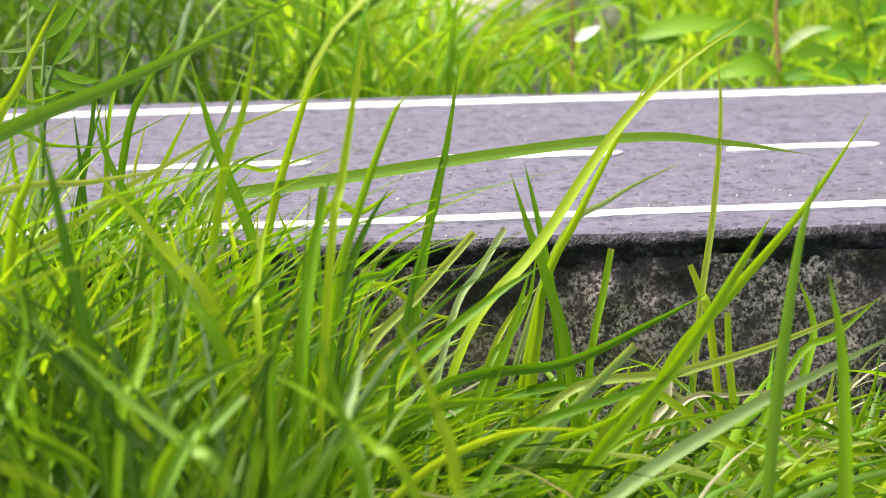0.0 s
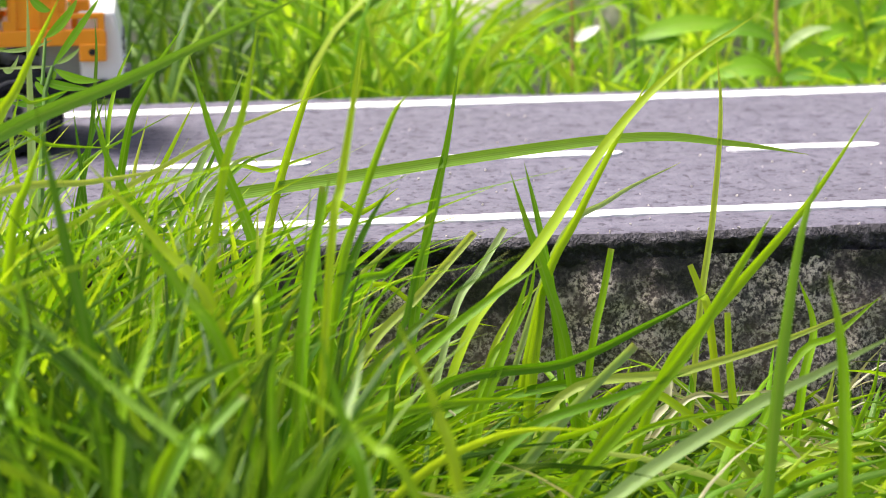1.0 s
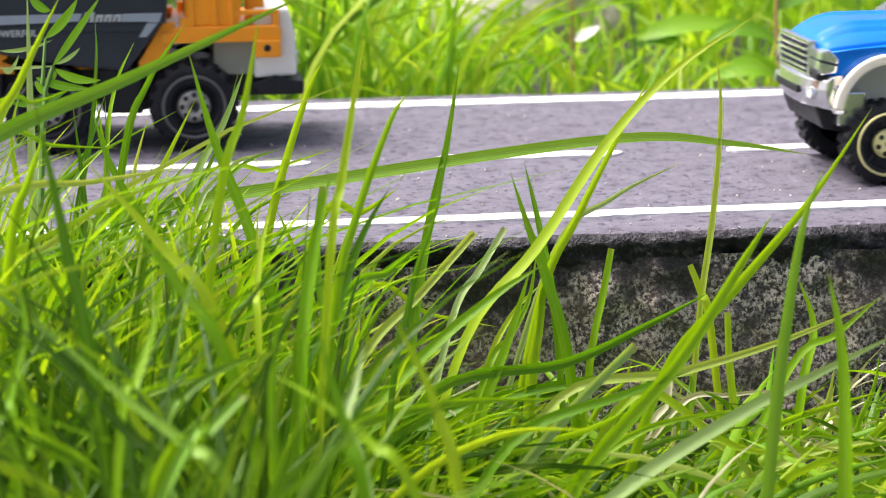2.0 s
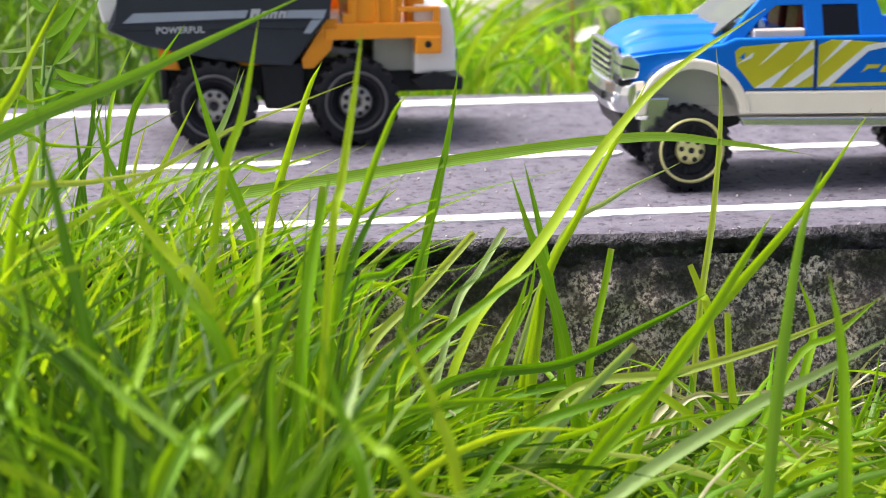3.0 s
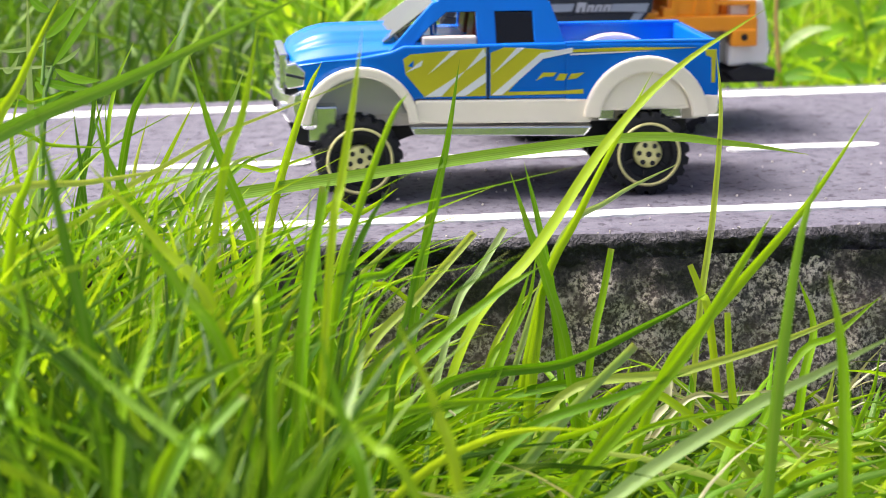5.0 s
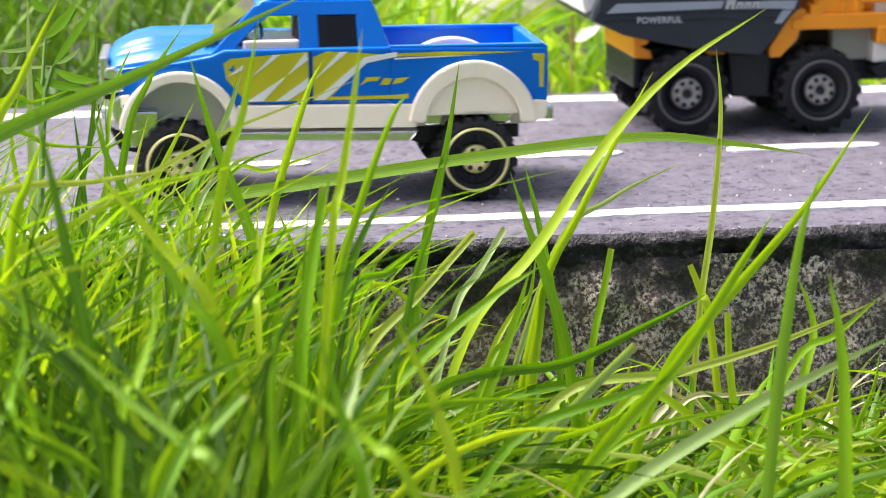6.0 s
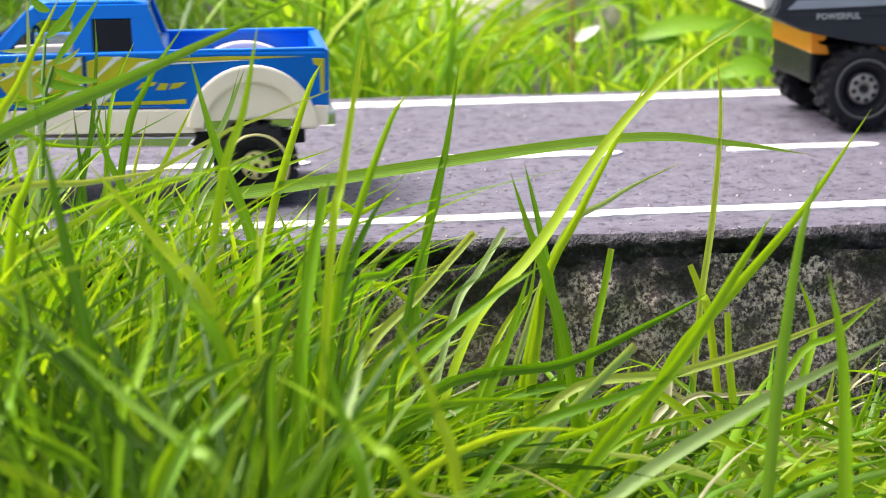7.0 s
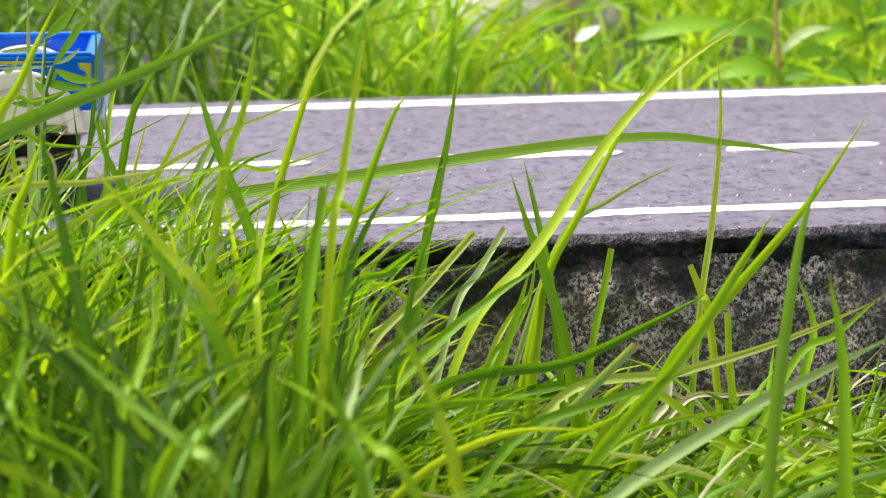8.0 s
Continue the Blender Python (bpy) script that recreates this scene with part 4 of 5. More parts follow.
# ---------------------------------------------------------------- tall blades that stand out of the lawn (millimetres)
def tall_blade(width, mat, *points, cut=False):
    pts = [Vector(p) * MM for p in points]
    ext = [2 * pts[0] - pts[1]] + pts + [2 * pts[-1] - pts[-2]]
    line = []
    for i in range(1, len(ext) - 2):
        a, b, c, d = ext[i - 1:i + 3]
        for k in range(6):
            u = k / 6
            line.append(0.5 * (2 * b + (c - a) * u + (2 * a - 5 * b + 4 * c - d) * u * u + (3 * b - a - 3 * c + d) * u ** 3))
    line.append(pts[-1])
    n = len(line) - 1
    roll, fold = rng.uniform(-0.55, 0.55), rng.uniform(0.10, 0.26)
    verts, uvs, faces = [], [], []
    for i, p in enumerate(line):
        u = i / n
        d = (line[min(n, i + 1)] - line[max(0, i - 1)]).normalized()
        side = Matrix.Rotation(roll + 0.5 * (u - 0.5), 3, d) @ d.cross(Vector((0.1, 1, -0.2))).normalized()
        up = d.cross(side)
        w = width * MM * (0.7 + 0.3 * min(1, u * 3))
        w *= (1 - 0.25 * u) if cut else max(0.03, 1 - u ** 3.2)
        verts += [p - side * w / 2 + up * fold * w, p - side * w * 0.25 + up * fold * w * 0.35, p, p + side * w * 0.25 + up * fold * w * 0.35, p + side * w / 2 + up * fold * w]
        uvs += [(k / 4, u) for k in range(5)]
    for i in range(n):
        for k in range(4):
            a = i * 5 + k
            faces.append((a, a + 1, a + 6, a + 5))
    ob = strips_object("grass_blade", [(verts, faces, uvs)], mat)
    kind = {"GRASS": "long bright green grass blade", "PALE": "pale silvery green grass blade", "DRY": "dry straw-coloured grass blade"}[NAMES[mat.name]]
    tagged(ob, kind + (" with a cut end" if cut else " rising from the lawn"), "grass blade", "tall grass blades")


NAMES = {GRASS.name: "GRASS", GRASS_SHADED.name: "GRASS", GRASS_MID.name: "GRASS", PALE.name: "PALE", DRY.name: "DRY"}
tall_blade(2.60, GRASS_MID, (-77.7, 265.2, -35.0), (-49.1, 267.2, 3.3), (-24.0, 267.2, 23.1), (-1.3, 266.3, 33.2), (22.8, 265.3, 44.1))
tall_blade(2.08, GRASS_MID, (-56.1, 295.2, -35.0), (-28.5, 297.6, -5.3), (-7.4, 297.2, 6.6), (28.1, 293.4, 12.8), (69.4, 288.6, 18.5), (86.2, 285.9, 17.8), (97.9, 283.7, 16.1))
tall_blade(1.81, GRASS, (34.9, 268.8, -35.0), (43.8, 270.8, -6.5), (54.2, 272.2, 6.0), (65.2, 274.3, 21.2), (75.1, 275.1, 31.0), (87.8, 275.2, 39.1))
tall_blade(1.83, GRASS, (61.1, 268.7, -35.0), (58.6, 270.7, -10.6), (55.8, 274.0, 1.3), (53.5, 276.1, 8.5), (51.4, 278.2, 16.0))
tall_blade(1.34, GRASS, (60.1, 274.2, -35.0), (58.0, 276.2, -5.3), (56.1, 279.6, 7.6), (54.2, 282.1, 16.6))
tall_blade(1.44, GRASS, (48.6, 273.3, -35.0), (55.3, 275.3, -2.4), (61.0, 277.2, 9.2), (67.3, 279.0, 20.5), (72.8, 280.4, 29.7))
tall_blade(1.06, GRASS, (78.7, 278.6, -35.0), (80.8, 280.6, -7.5), (83.4, 283.8, 7.4), (85.1, 287.1, 22.2), (84.8, 289.4, 31.7))
tall_blade(1.59, GRASS, (35.5, 282.6, -35.0), (36.8, 284.6, -18.1), (40.8, 289.4, 4.2), (44.2, 292.1, 17.4), (46.7, 294.8, 30.2))
tall_blade(1.26, GRASS, (17.7, 243.4, -35.0), (22.5, 245.4, 4.6), (25.8, 247.9, 16.9), (30.6, 250.1, 28.8), (33.0, 250.5, 32.3))
tall_blade(1.16, GRASS, (16.6, 225.6, -35.0), (20.6, 227.6, 15.7), (22.3, 229.7, 25.4), (24.0, 231.6, 34.4), (25.4, 233.4, 42.8))
tall_blade(1.95, GRASS, (48.8, 240.4, -35.0), (53.8, 242.4, -19.0), (67.6, 244.1, -3.2), (76.1, 245.8, 9.1), (80.5, 246.7, 15.5))
tall_blade(1.65, GRASS, (60.2, 254.0, -35.0), (68.6, 256.0, -9.2), (79.0, 257.3, 2.8), (89.5, 258.6, 14.4), (98.6, 260.2, 26.9))
tall_blade(2.02, GRASS_MID, (73.8, 226.9, -35.0), (75.7, 228.9, -9.4), (78.0, 232.1, 5.0), (80.5, 234.5, 16.7), (83.3, 235.7, 23.6))
tall_blade(1.80, GRASS, (80.8, 214.6, -35.0), (81.1, 216.6, -14.1), (81.5, 220.7, 3.1), (80.2, 223.4, 13.5))
# this blade's white sheen is put into its pale colour
tall_blade(1.91, PALE, (44.5, 232.7, -35.0), (55.1, 234.7, -19.7), (71.9, 234.9, -8.5), (82.8, 234.6, -3.0), (94.5, 234.2, 2.6))
tall_blade(1.81, PALE, (42.1, 248.9, -35.0), (45.6, 250.9, -23.2), (55.1, 252.2, -11.7), (63.9, 253.0, -3.2), cut=True)
tall_blade(1.62, GRASS, (25.6, 263.0, -35.0), (37.6, 265.0, -12.8), (56.6, 263.2, -8.4), (68.5, 262.7, -3.1), (77.6, 262.4, 1.4))
tall_blade(1.74, GRASS, (25.1, 271.6, -35.0), (37.1, 273.6, -20.6), (54.4, 272.3, -15.1), (76.5, 269.6, -12.6), cut=True)
tall_blade(1.41, GRASS, (44.6, 264.9, -35.0), (56.6, 266.9, -14.8), (73.5, 265.2, -11.3), (88.8, 264.0, -6.8), (102.7, 263.3, -1.1))
tall_blade(1.88, GRASS, (21.0, 268.3, -35.0), (17.2, 270.3, -3.5), (13.4, 274.2, 10.4), (9.2, 277.6, 21.9), (6.0, 281.0, 34.1))
tall_blade(1.19, GRASS, (-13.4, 298.5, -35.0), (-5.6, 300.5, -0.1), (1.3, 302.5, 12.5), (7.4, 304.3, 23.7))
tall_blade(1.59, GRASS, (12.6, 288.3, -35.0), (14.9, 290.3, -8.1), (17.8, 293.6, 7.6), (23.5, 296.9, 24.5), (26.2, 297.7, 29.9))
tall_blade(1.24, GRASS, (1.3, 243.7, -35.0), (8.2, 245.7, 18.4), (11.8, 248.1, 30.7), (14.2, 250.5, 42.0))
tall_blade(1.27, PALE, (-4.1, 293.5, -35.0), (4.4, 295.5, 6.8), (11.2, 297.8, 20.8), (14.7, 299.2, 28.9))
tall_blade(1.23, GRASS, (-11.7, 286.6, -35.0), (-4.0, 288.6, 16.2), (0.1, 290.8, 28.2), (5.9, 292.1, 36.7))
tall_blade(0.85, GRASS, (-9.6, 296.7, -35.0), (-6.4, 298.7, 13.5), (-4.7, 301.4, 25.8), (-1.6, 302.6, 32.8))
tall_blade(1.53, GRASS, (-31.4, 269.2, -35.0), (-21.9, 271.2, 19.4), (-16.9, 273.4, 31.6), (-10.9, 275.3, 43.2))
tall_blade(1.41, PALE, (-16.5, 281.0, -35.0), (-16.5, 283.0, 7.0), (-16.5, 287.4, 25.0), (-16.3, 291.6, 42.7))
tall_blade(1.67, GRASS, (-3.2, 206.7, -35.0), (-6.5, 208.7, 6.7), (-9.3, 213.0, 23.0), (-12.1, 217.2, 38.4))
tall_blade(1.56, GRASS, (-12.6, 189.3, -35.0), (-0.6, 191.3, 2.7), (4.1, 191.7, 7.4), (9.3, 192.0, 11.7))
tall_blade(1.30, GRASS, (12.1, 191.7, -35.0), (11.7, 193.7, -1.1), (11.5, 196.4, 9.9), (12.5, 198.4, 18.7))
tall_blade(1.46, GRASS, (23.7, 180.9, -35.0), (19.8, 182.9, 2.2), (18.0, 185.0, 9.7), (15.1, 188.2, 21.3))
tall_blade(1.50, GRASS, (33.0, 184.2, -35.0), (29.5, 186.2, 0.4), (27.4, 188.9, 10.3), (23.3, 191.8, 19.7))
tall_blade(1.54, GRASS, (17.4, 275.0, -35.0), (29.4, 277.0, -11.0), (38.3, 278.0, -1.5), (46.3, 278.9, 7.1), cut=True)
tall_blade(1.25, PALE, (36.7, 279.2, -35.0), (43.3, 281.2, -6.8), (47.7, 282.3, 0.6), (51.6, 283.2, 6.6), cut=True)
tall_blade(1.39, GRASS, (13.5, 267.7, -35.0), (25.5, 269.7, -0.9), (32.8, 269.8, 4.1), (37.8, 270.1, 8.4))
tall_blade(1.06, GRASS, (18.8, 286.9, -35.0), (30.8, 288.9, -4.0), (40.8, 286.7, -7.0), (50.7, 284.7, -8.9))
tall_blade(1.24, GRASS, (60.3, 272.0, -35.0), (62.7, 274.0, -11.7), (64.9, 276.0, -2.1), (66.3, 277.3, 4.3), cut=True)
tall_blade(1.36, GRASS, (84.2, 273.5, -35.0), (80.9, 275.5, -7.0), (79.8, 276.7, -2.9), (78.3, 277.9, 1.2), cut=True)
tall_blade(1.33, GRASS, (82.8, 265.1, -35.0), (82.5, 267.1, -19.2), (82.1, 269.1, -11.2), (82.1, 270.8, -4.3), cut=True)
tall_blade(1.06, PALE, (47.5, 284.0, -35.0), (59.5, 286.0, 1.7), (68.3, 286.6, 9.7), (78.9, 286.3, 15.0))
tall_blade(1.27, GRASS, (12.5, 290.2, -35.0), (24.5, 292.2, 5.8), (31.3, 291.7, 7.9), (36.8, 291.7, 11.4))
tall_blade(0.86, GRASS, (-2.3, 298.5, -35.0), (9.7, 300.5, 9.5), (18.4, 300.1, 13.1), (27.9, 299.4, 16.3))
tall_blade(0.99, GRASS, (-90.3, 280.5, -35.0), (-51.6, 284.3, 10.2), (-22.1, 282.5, 22.8), (-13.5, 280.9, 21.5), (-4.3, 279.4, 21.0))
tall_blade(0.89, GRASS, (-94.9, 281.4, -35.0), (-53.7, 284.7, 10.2), (-21.9, 283.4, 26.8), (-15.7, 282.6, 27.3), (-10.3, 282.2, 29.1))
tall_blade(1.44, GRASS, (-23.7, 246.3, -35.0), (-17.9, 248.3, 12.9), (-15.4, 250.1, 21.9), (-12.7, 251.3, 28.6))
tall_blade(2.12, GRASS, (15.3, 232.8, -35.0), (17.6, 234.8, 0.5), (19.6, 237.9, 14.7), (21.9, 239.8, 24.1))
tall_blade(1.21, GRASS, (77.4, 261.0, -35.0), (89.4, 263.0, -10.6), (96.0, 263.1, -6.1), (102.7, 263.4, -0.6))
tall_blade(0.94, GRASS, (100.4, 268.4, -35.0), (102.4, 270.4, -23.5), (105.1, 271.5, -17.4), (106.4, 272.6, -11.7))
tall_blade(1.66, GRASS, (19.3, 230.3, -35.0), (8.3, 232.3, 6.0), (0.7, 236.2, 17.2), (-7.6, 239.7, 26.8))
tall_blade(1.69, GRASS, (17.4, 214.3, -35.0), (8.9, 216.3, 4.5), (3.0, 219.9, 15.7), (-3.3, 222.7, 23.4))
tall_blade(1.34, GRASS, (-82.1, 268.5, -35.0), (-47.9, 271.2, 1.9), (-21.6, 270.5, 16.4), (-7.9, 268.9, 18.4), (4.1, 267.6, 20.2))
tall_blade(1.56, GRASS, (8.3, 264.1, -35.0), (5.2, 266.1, -6.7), (2.2, 269.5, 5.4), (-5.0, 273.8, 19.1), (-7.4, 276.0, 26.7))
tall_blade(1.50, GRASS, (11.2, 246.7, -35.0), (17.5, 248.7, -6.7), (22.9, 250.3, 3.3), (27.0, 252.1, 13.3), (30.9, 253.0, 19.7))
tall_blade(1.72, GRASS, (16.8, 253.8, -35.0), (27.0, 255.8, -14.2), (36.5, 256.9, -3.9), (45.8, 257.3, 3.5), (52.0, 257.3, 7.2))
tall_blade(1.58, GRASS, (41.3, 260.9, -35.0), (44.1, 262.9, -17.5), (48.9, 265.1, -5.2), (52.4, 267.0, 4.8))
tall_blade(1.85, GRASS, (51.9, 270.8, -35.0), (53.6, 272.8, -13.5), (55.2, 274.7, -4.7), (56.3, 276.3, 2.4))
tall_blade(1.68, GRASS, (8.5, 249.3, -35.0), (20.5, 251.3, -15.5), (35.5, 250.4, -9.7), (53.4, 248.0, -8.7))
tall_blade(1.44, GRASS, (90.6, 264.6, -35.0), (92.5, 266.6, -15.2), (94.5, 268.4, -6.5), (92.5, 270.4, 0.7))
tall_blade(1.39, GRASS, (53.8, 258.7, -35.0), (65.8, 260.7, -12.9), (79.6, 257.0, -19.9), (95.2, 254.2, -21.9))
tall_blade(1.51, GRASS, (33.2, 242.9, -35.0), (45.2, 244.9, -13.9), (60.1, 244.2, -7.5), (69.4, 243.6, -4.3))
tall_blade(1.59, GRASS, (16.9, 232.3, -35.0), (28.9, 234.3, -16.1), (41.8, 234.2, -8.6), (54.4, 232.5, -7.9))
tall_blade(1.59, GRASS, (-17.8, 219.5, -35.0), (-12.6, 221.5, -8.9), (-7.7, 223.2, 1.2), (1.6, 223.6, 8.7))
tall_blade(1.52, GRASS, (8.8, 207.3, -35.0), (2.6, 209.3, -6.7), (-2.0, 212.1, 1.8), (-7.8, 214.7, 9.1))
tall_blade(1.33, GRASS, (-20.3, 200.5, -35.0), (-15.7, 202.5, -3.0), (-13.0, 204.1, 5.1), (-15.6, 206.7, 14.3))
tall_blade(1.59, GRASS, (-34.8, 220.6, -35.0), (-21.0, 222.2, -13.3), (-7.8, 222.6, -1.3), (0.0, 222.4, 3.1), (12.4, 221.4, 6.2))
tall_blade(1.67, DRY, (16.4, 284.4, -35.0), (12.1, 286.4, -4.3), (10.2, 288.1, 1.4), (9.6, 289.1, 5.0), cut=True)
tall_blade(1.05, DRY, (2.2, 288.8, -35.0), (1.5, 290.8, -1.5), (1.3, 292.0, 3.4), (1.1, 292.8, 6.7), cut=True)
tall_blade(1.26, DRY, (68.6, 272.1, -35.0), (71.8, 274.1, -22.7), (74.5, 274.6, -19.0), (75.1, 275.6, -14.5), cut=True)
tall_blade(1.26, DRY, (100.6, 266.7, -35.0), (98.9, 268.7, -28.5), (95.8, 270.1, -24.4), (94.9, 271.0, -21.1), cut=True)
tall_blade(1.64, GRASS, (70.9, 264.2, -35.0), (78.3, 266.2, -25.6), (90.7, 265.9, -19.4), (104.5, 264.8, -15.3))
tall_blade(1.61, GRASS, (75.2, 258.1, -35.0), (80.8, 260.1, -27.8), (92.2, 259.7, -22.4), (104.2, 258.4, -20.5))
tall_blade(1.36, GRASS, (11.1, 281.3, -35.0), (13.3, 283.3, -16.5), (16.1, 285.4, -5.9), (13.2, 288.2, 3.8))
tall_blade(1.27, GRASS, (-28.6, 296.2, -35.0), (-17.5, 298.2, 4.4), (-10.4, 299.5, 14.3), (-6.2, 301.4, 25.0))
tall_blade(1.33, GRASS, (-14.4, 283.5, -35.0), (-11.6, 285.5, -1.3), (-9.5, 287.9, 9.8), (-10.6, 291.7, 25.0))
tall_blade(1.27, GRASS, (-12.4, 292.9, -35.0), (-2.6, 294.9, 0.2), (4.5, 296.2, 10.1), (13.1, 296.5, 16.7))
tall_blade(1.27, GRASS, (-3.7, 291.2, -35.0), (2.3, 293.2, -3.9), (6.9, 294.9, 6.0), (15.6, 295.6, 14.2))
tall_blade(1.04, GRASS, (-59.7, 290.4, -35.0), (-32.9, 293.3, -4.6), (-12.3, 292.4, 5.5), (-0.7, 290.7, 5.5), (12.5, 289.2, 7.5))
tall_blade(1.23, GRASS, (-7.2, 282.0, -35.0), (4.8, 284.0, 2.6), (14.6, 283.3, 5.8), (23.7, 282.7, 8.8))
tall_blade(0.96, GRASS, (-15.2, 297.0, -35.0), (-10.2, 299.0, -0.5), (-6.4, 301.3, 11.2), (-7.9, 305.1, 26.2))
tall_blade(0.96, GRASS, (-0.8, 294.6, -35.0), (-1.8, 296.6, -1.1), (-2.6, 299.7, 11.4), (0.1, 301.8, 21.8))
tall_blade(0.86, GRASS, (-22.8, 298.2, -35.0), (-17.9, 300.2, -0.4), (-14.0, 302.4, 11.2), (-6.1, 303.2, 19.5))
tall_blade(0.95, PALE, (8.0, 291.2, -35.0), (4.9, 293.2, -2.3), (2.7, 295.9, 7.6), (4.7, 297.2, 14.2))
tall_blade(0.85, GRASS, (-4.9, 294.6, -35.0), (6.0, 296.6, 3.9), (13.1, 297.9, 13.8), (20.0, 297.7, 17.0))
tall_blade(0.96, GRASS, (0.6, 293.9, -35.0), (9.2, 295.9, -1.4), (14.6, 297.1, 7.0), (21.5, 296.9, 10.3))
tall_blade(1.06, GRASS, (27.6, 287.1, -35.0), (24.0, 289.1, -7.3), (21.0, 292.0, 2.6), (18.7, 293.7, 8.4))
tall_blade(1.05, GRASS, (24.4, 283.4, -35.0), (27.8, 285.4, -11.7), (30.6, 287.0, -3.5), (34.2, 288.0, 3.1))
tall_blade(1.15, GRASS, (38.1, 279.8, -35.0), (34.9, 281.8, -18.0), (31.1, 284.4, -9.8), (30.5, 286.0, -3.2))
tall_blade(1.05, GRASS, (44.0, 277.6, -35.0), (48.2, 279.6, -14.5), (52.2, 281.0, -6.3), (56.9, 281.5, -1.5))
tall_blade(1.05, GRASS, (56.1, 274.0, -35.0), (64.5, 276.0, -19.4), (68.0, 276.3, -16.1), (69.6, 276.8, -12.9))
tall_blade(0.95, GRASS, (76.1, 273.2, -35.0), (77.3, 275.2, -23.3), (78.8, 276.4, -17.6), (78.1, 277.5, -13.5))
tall_blade(1.23, GRASS, (86.9, 263.6, -35.0), (84.9, 265.6, -24.0), (81.9, 267.6, -17.6), (77.9, 268.8, -15.2))
tall_blade(1.14, GRASS, (89.5, 265.1, -35.0), (91.4, 267.1, -26.6), (96.6, 268.3, -18.6), (98.5, 269.6, -12.1))
tall_blade(1.05, GRASS, (101.9, 267.0, -35.0), (100.7, 269.0, -26.0), (98.5, 270.9, -19.5), (99.2, 271.6, -16.3))
tall_blade(1.39, GRASS, (34.6, 259.4, -35.0), (46.6, 261.4, -22.1), (59.4, 260.6, -17.5), (70.5, 260.0, -12.9))
tall_blade(1.36, GRASS, (48.4, 252.5, -35.0), (55.7, 254.5, -23.5), (66.0, 254.8, -16.0), (80.7, 253.3, -13.0))
tall_blade(1.21, GRASS, (70.4, 259.9, -35.0), (68.8, 261.9, -27.8), (65.1, 264.0, -21.5), (58.1, 266.2, -16.8))
tall_blade(1.21, GRASS, (86.3, 257.3, -35.0), (84.8, 259.3, -28.6), (80.2, 261.5, -22.3), (71.6, 263.8, -18.4))
tall_blade(1.21, GRASS, (108.7, 255.4, -35.0), (101.6, 257.4, -26.3), (93.0, 259.6, -22.4), (83.4, 261.2, -21.6))
tall_blade(1.04, DRY, (90.6, 267.6, -35.0), (90.5, 269.6, -25.7), (90.4, 270.2, -23.2), (90.3, 270.7, -21.2), cut=True)
tall_blade(1.04, DRY, (76.3, 266.7, -35.0), (75.7, 268.7, -29.8), (74.3, 270.1, -25.0), (74.6, 271.0, -20.9), cut=True)
tall_blade(0.94, DRY, (91.9, 264.9, -35.0), (95.7, 266.9, -29.4), (101.6, 266.7, -26.2), (105.6, 266.2, -25.8))
tall_blade(0.94, DRY, (63.6, 270.4, -35.0), (75.6, 272.4, -18.8), (83.1, 271.7, -17.2), (92.1, 270.5, -16.4))
tall_blade(0.93, DRY, (41.5, 271.3, -35.0), (43.7, 273.3, -26.1), (47.2, 274.0, -21.3), (50.5, 273.9, -19.7))
tall_blade(1.30, GRASS_MID, (-18.4, 178.0, -35.0), (1.4, 186.0, 5.9), (4.8, 189.0, 8.8), (8.4, 192.0, 11.5), cut=True)
tall_blade(1.30, PALE, (26.0, 180.5, -35.0), (20.8, 190.0, 0.6), (18.8, 193.0, 7.6), (20.1, 196.0, 10.9), (21.4, 199.0, 14.5))
tall_blade(1.30, GRASS_SHADED, (-16.1, 197.0, -35.0), (-0.2, 205.0, 2.2), (3.0, 208.0, 6.7), (7.5, 211.0, 8.8), (12.0, 214.0, 9.3))
tall_blade(1.30, GRASS, (-7.8, 186.5, -35.0), (-3.8, 196.0, 6.9), (-2.2, 199.0, 11.0), (-0.6, 202.0, 14.9), (1.1, 205.0, 20.2))
tall_blade(1.20, GRASS, (-13.4, 190.5, -35.0), (-14.6, 200.0, 4.0), (-15.1, 203.0, 9.2), (-13.5, 206.0, 15.6), (-14.7, 209.0, 22.9))
tall_blade(1.30, GRASS_MID, (26.8, 180.0, -35.0), (7.4, 188.0, 2.1), (2.6, 191.0, 6.8), (-4.4, 194.0, 12.1), (-12.0, 197.0, 19.2))
tall_blade(1.20, GRASS_SHADED, (20.6, 184.0, -35.0), (2.4, 192.0, 0.9), (-3.5, 195.0, 7.6), (-9.5, 198.0, 14.1), (-15.6, 201.0, 18.3))
tall_blade(1.20, GRASS, (42.0, 176.0, -35.0), (24.9, 184.0, 2.6), (20.9, 187.0, 7.1), (16.7, 190.0, 10.5), (11.3, 193.0, 13.4))
tall_blade(1.20, GRASS, (12.9, 230.5, -35.0), (12.8, 240.0, 3.6), (12.8, 243.0, 8.6), (13.6, 246.0, 13.7), (15.2, 249.0, 18.9))
tall_blade(1.00, GRASS, (0.7, 272.5, -35.0), (4.5, 282.0, -4.5), (6.0, 285.0, 2.3), (7.7, 288.0, 7.5), (10.3, 291.0, 12.7), (10.4, 294.0, 20.2))
tall_blade(0.90, GRASS, (-12.6, 278.5, -35.0), (-1.7, 288.0, 1.9), (2.6, 291.0, 7.0), (7.0, 294.0, 12.2), (10.2, 297.0, 17.6), (14.1, 300.0, 29.2))
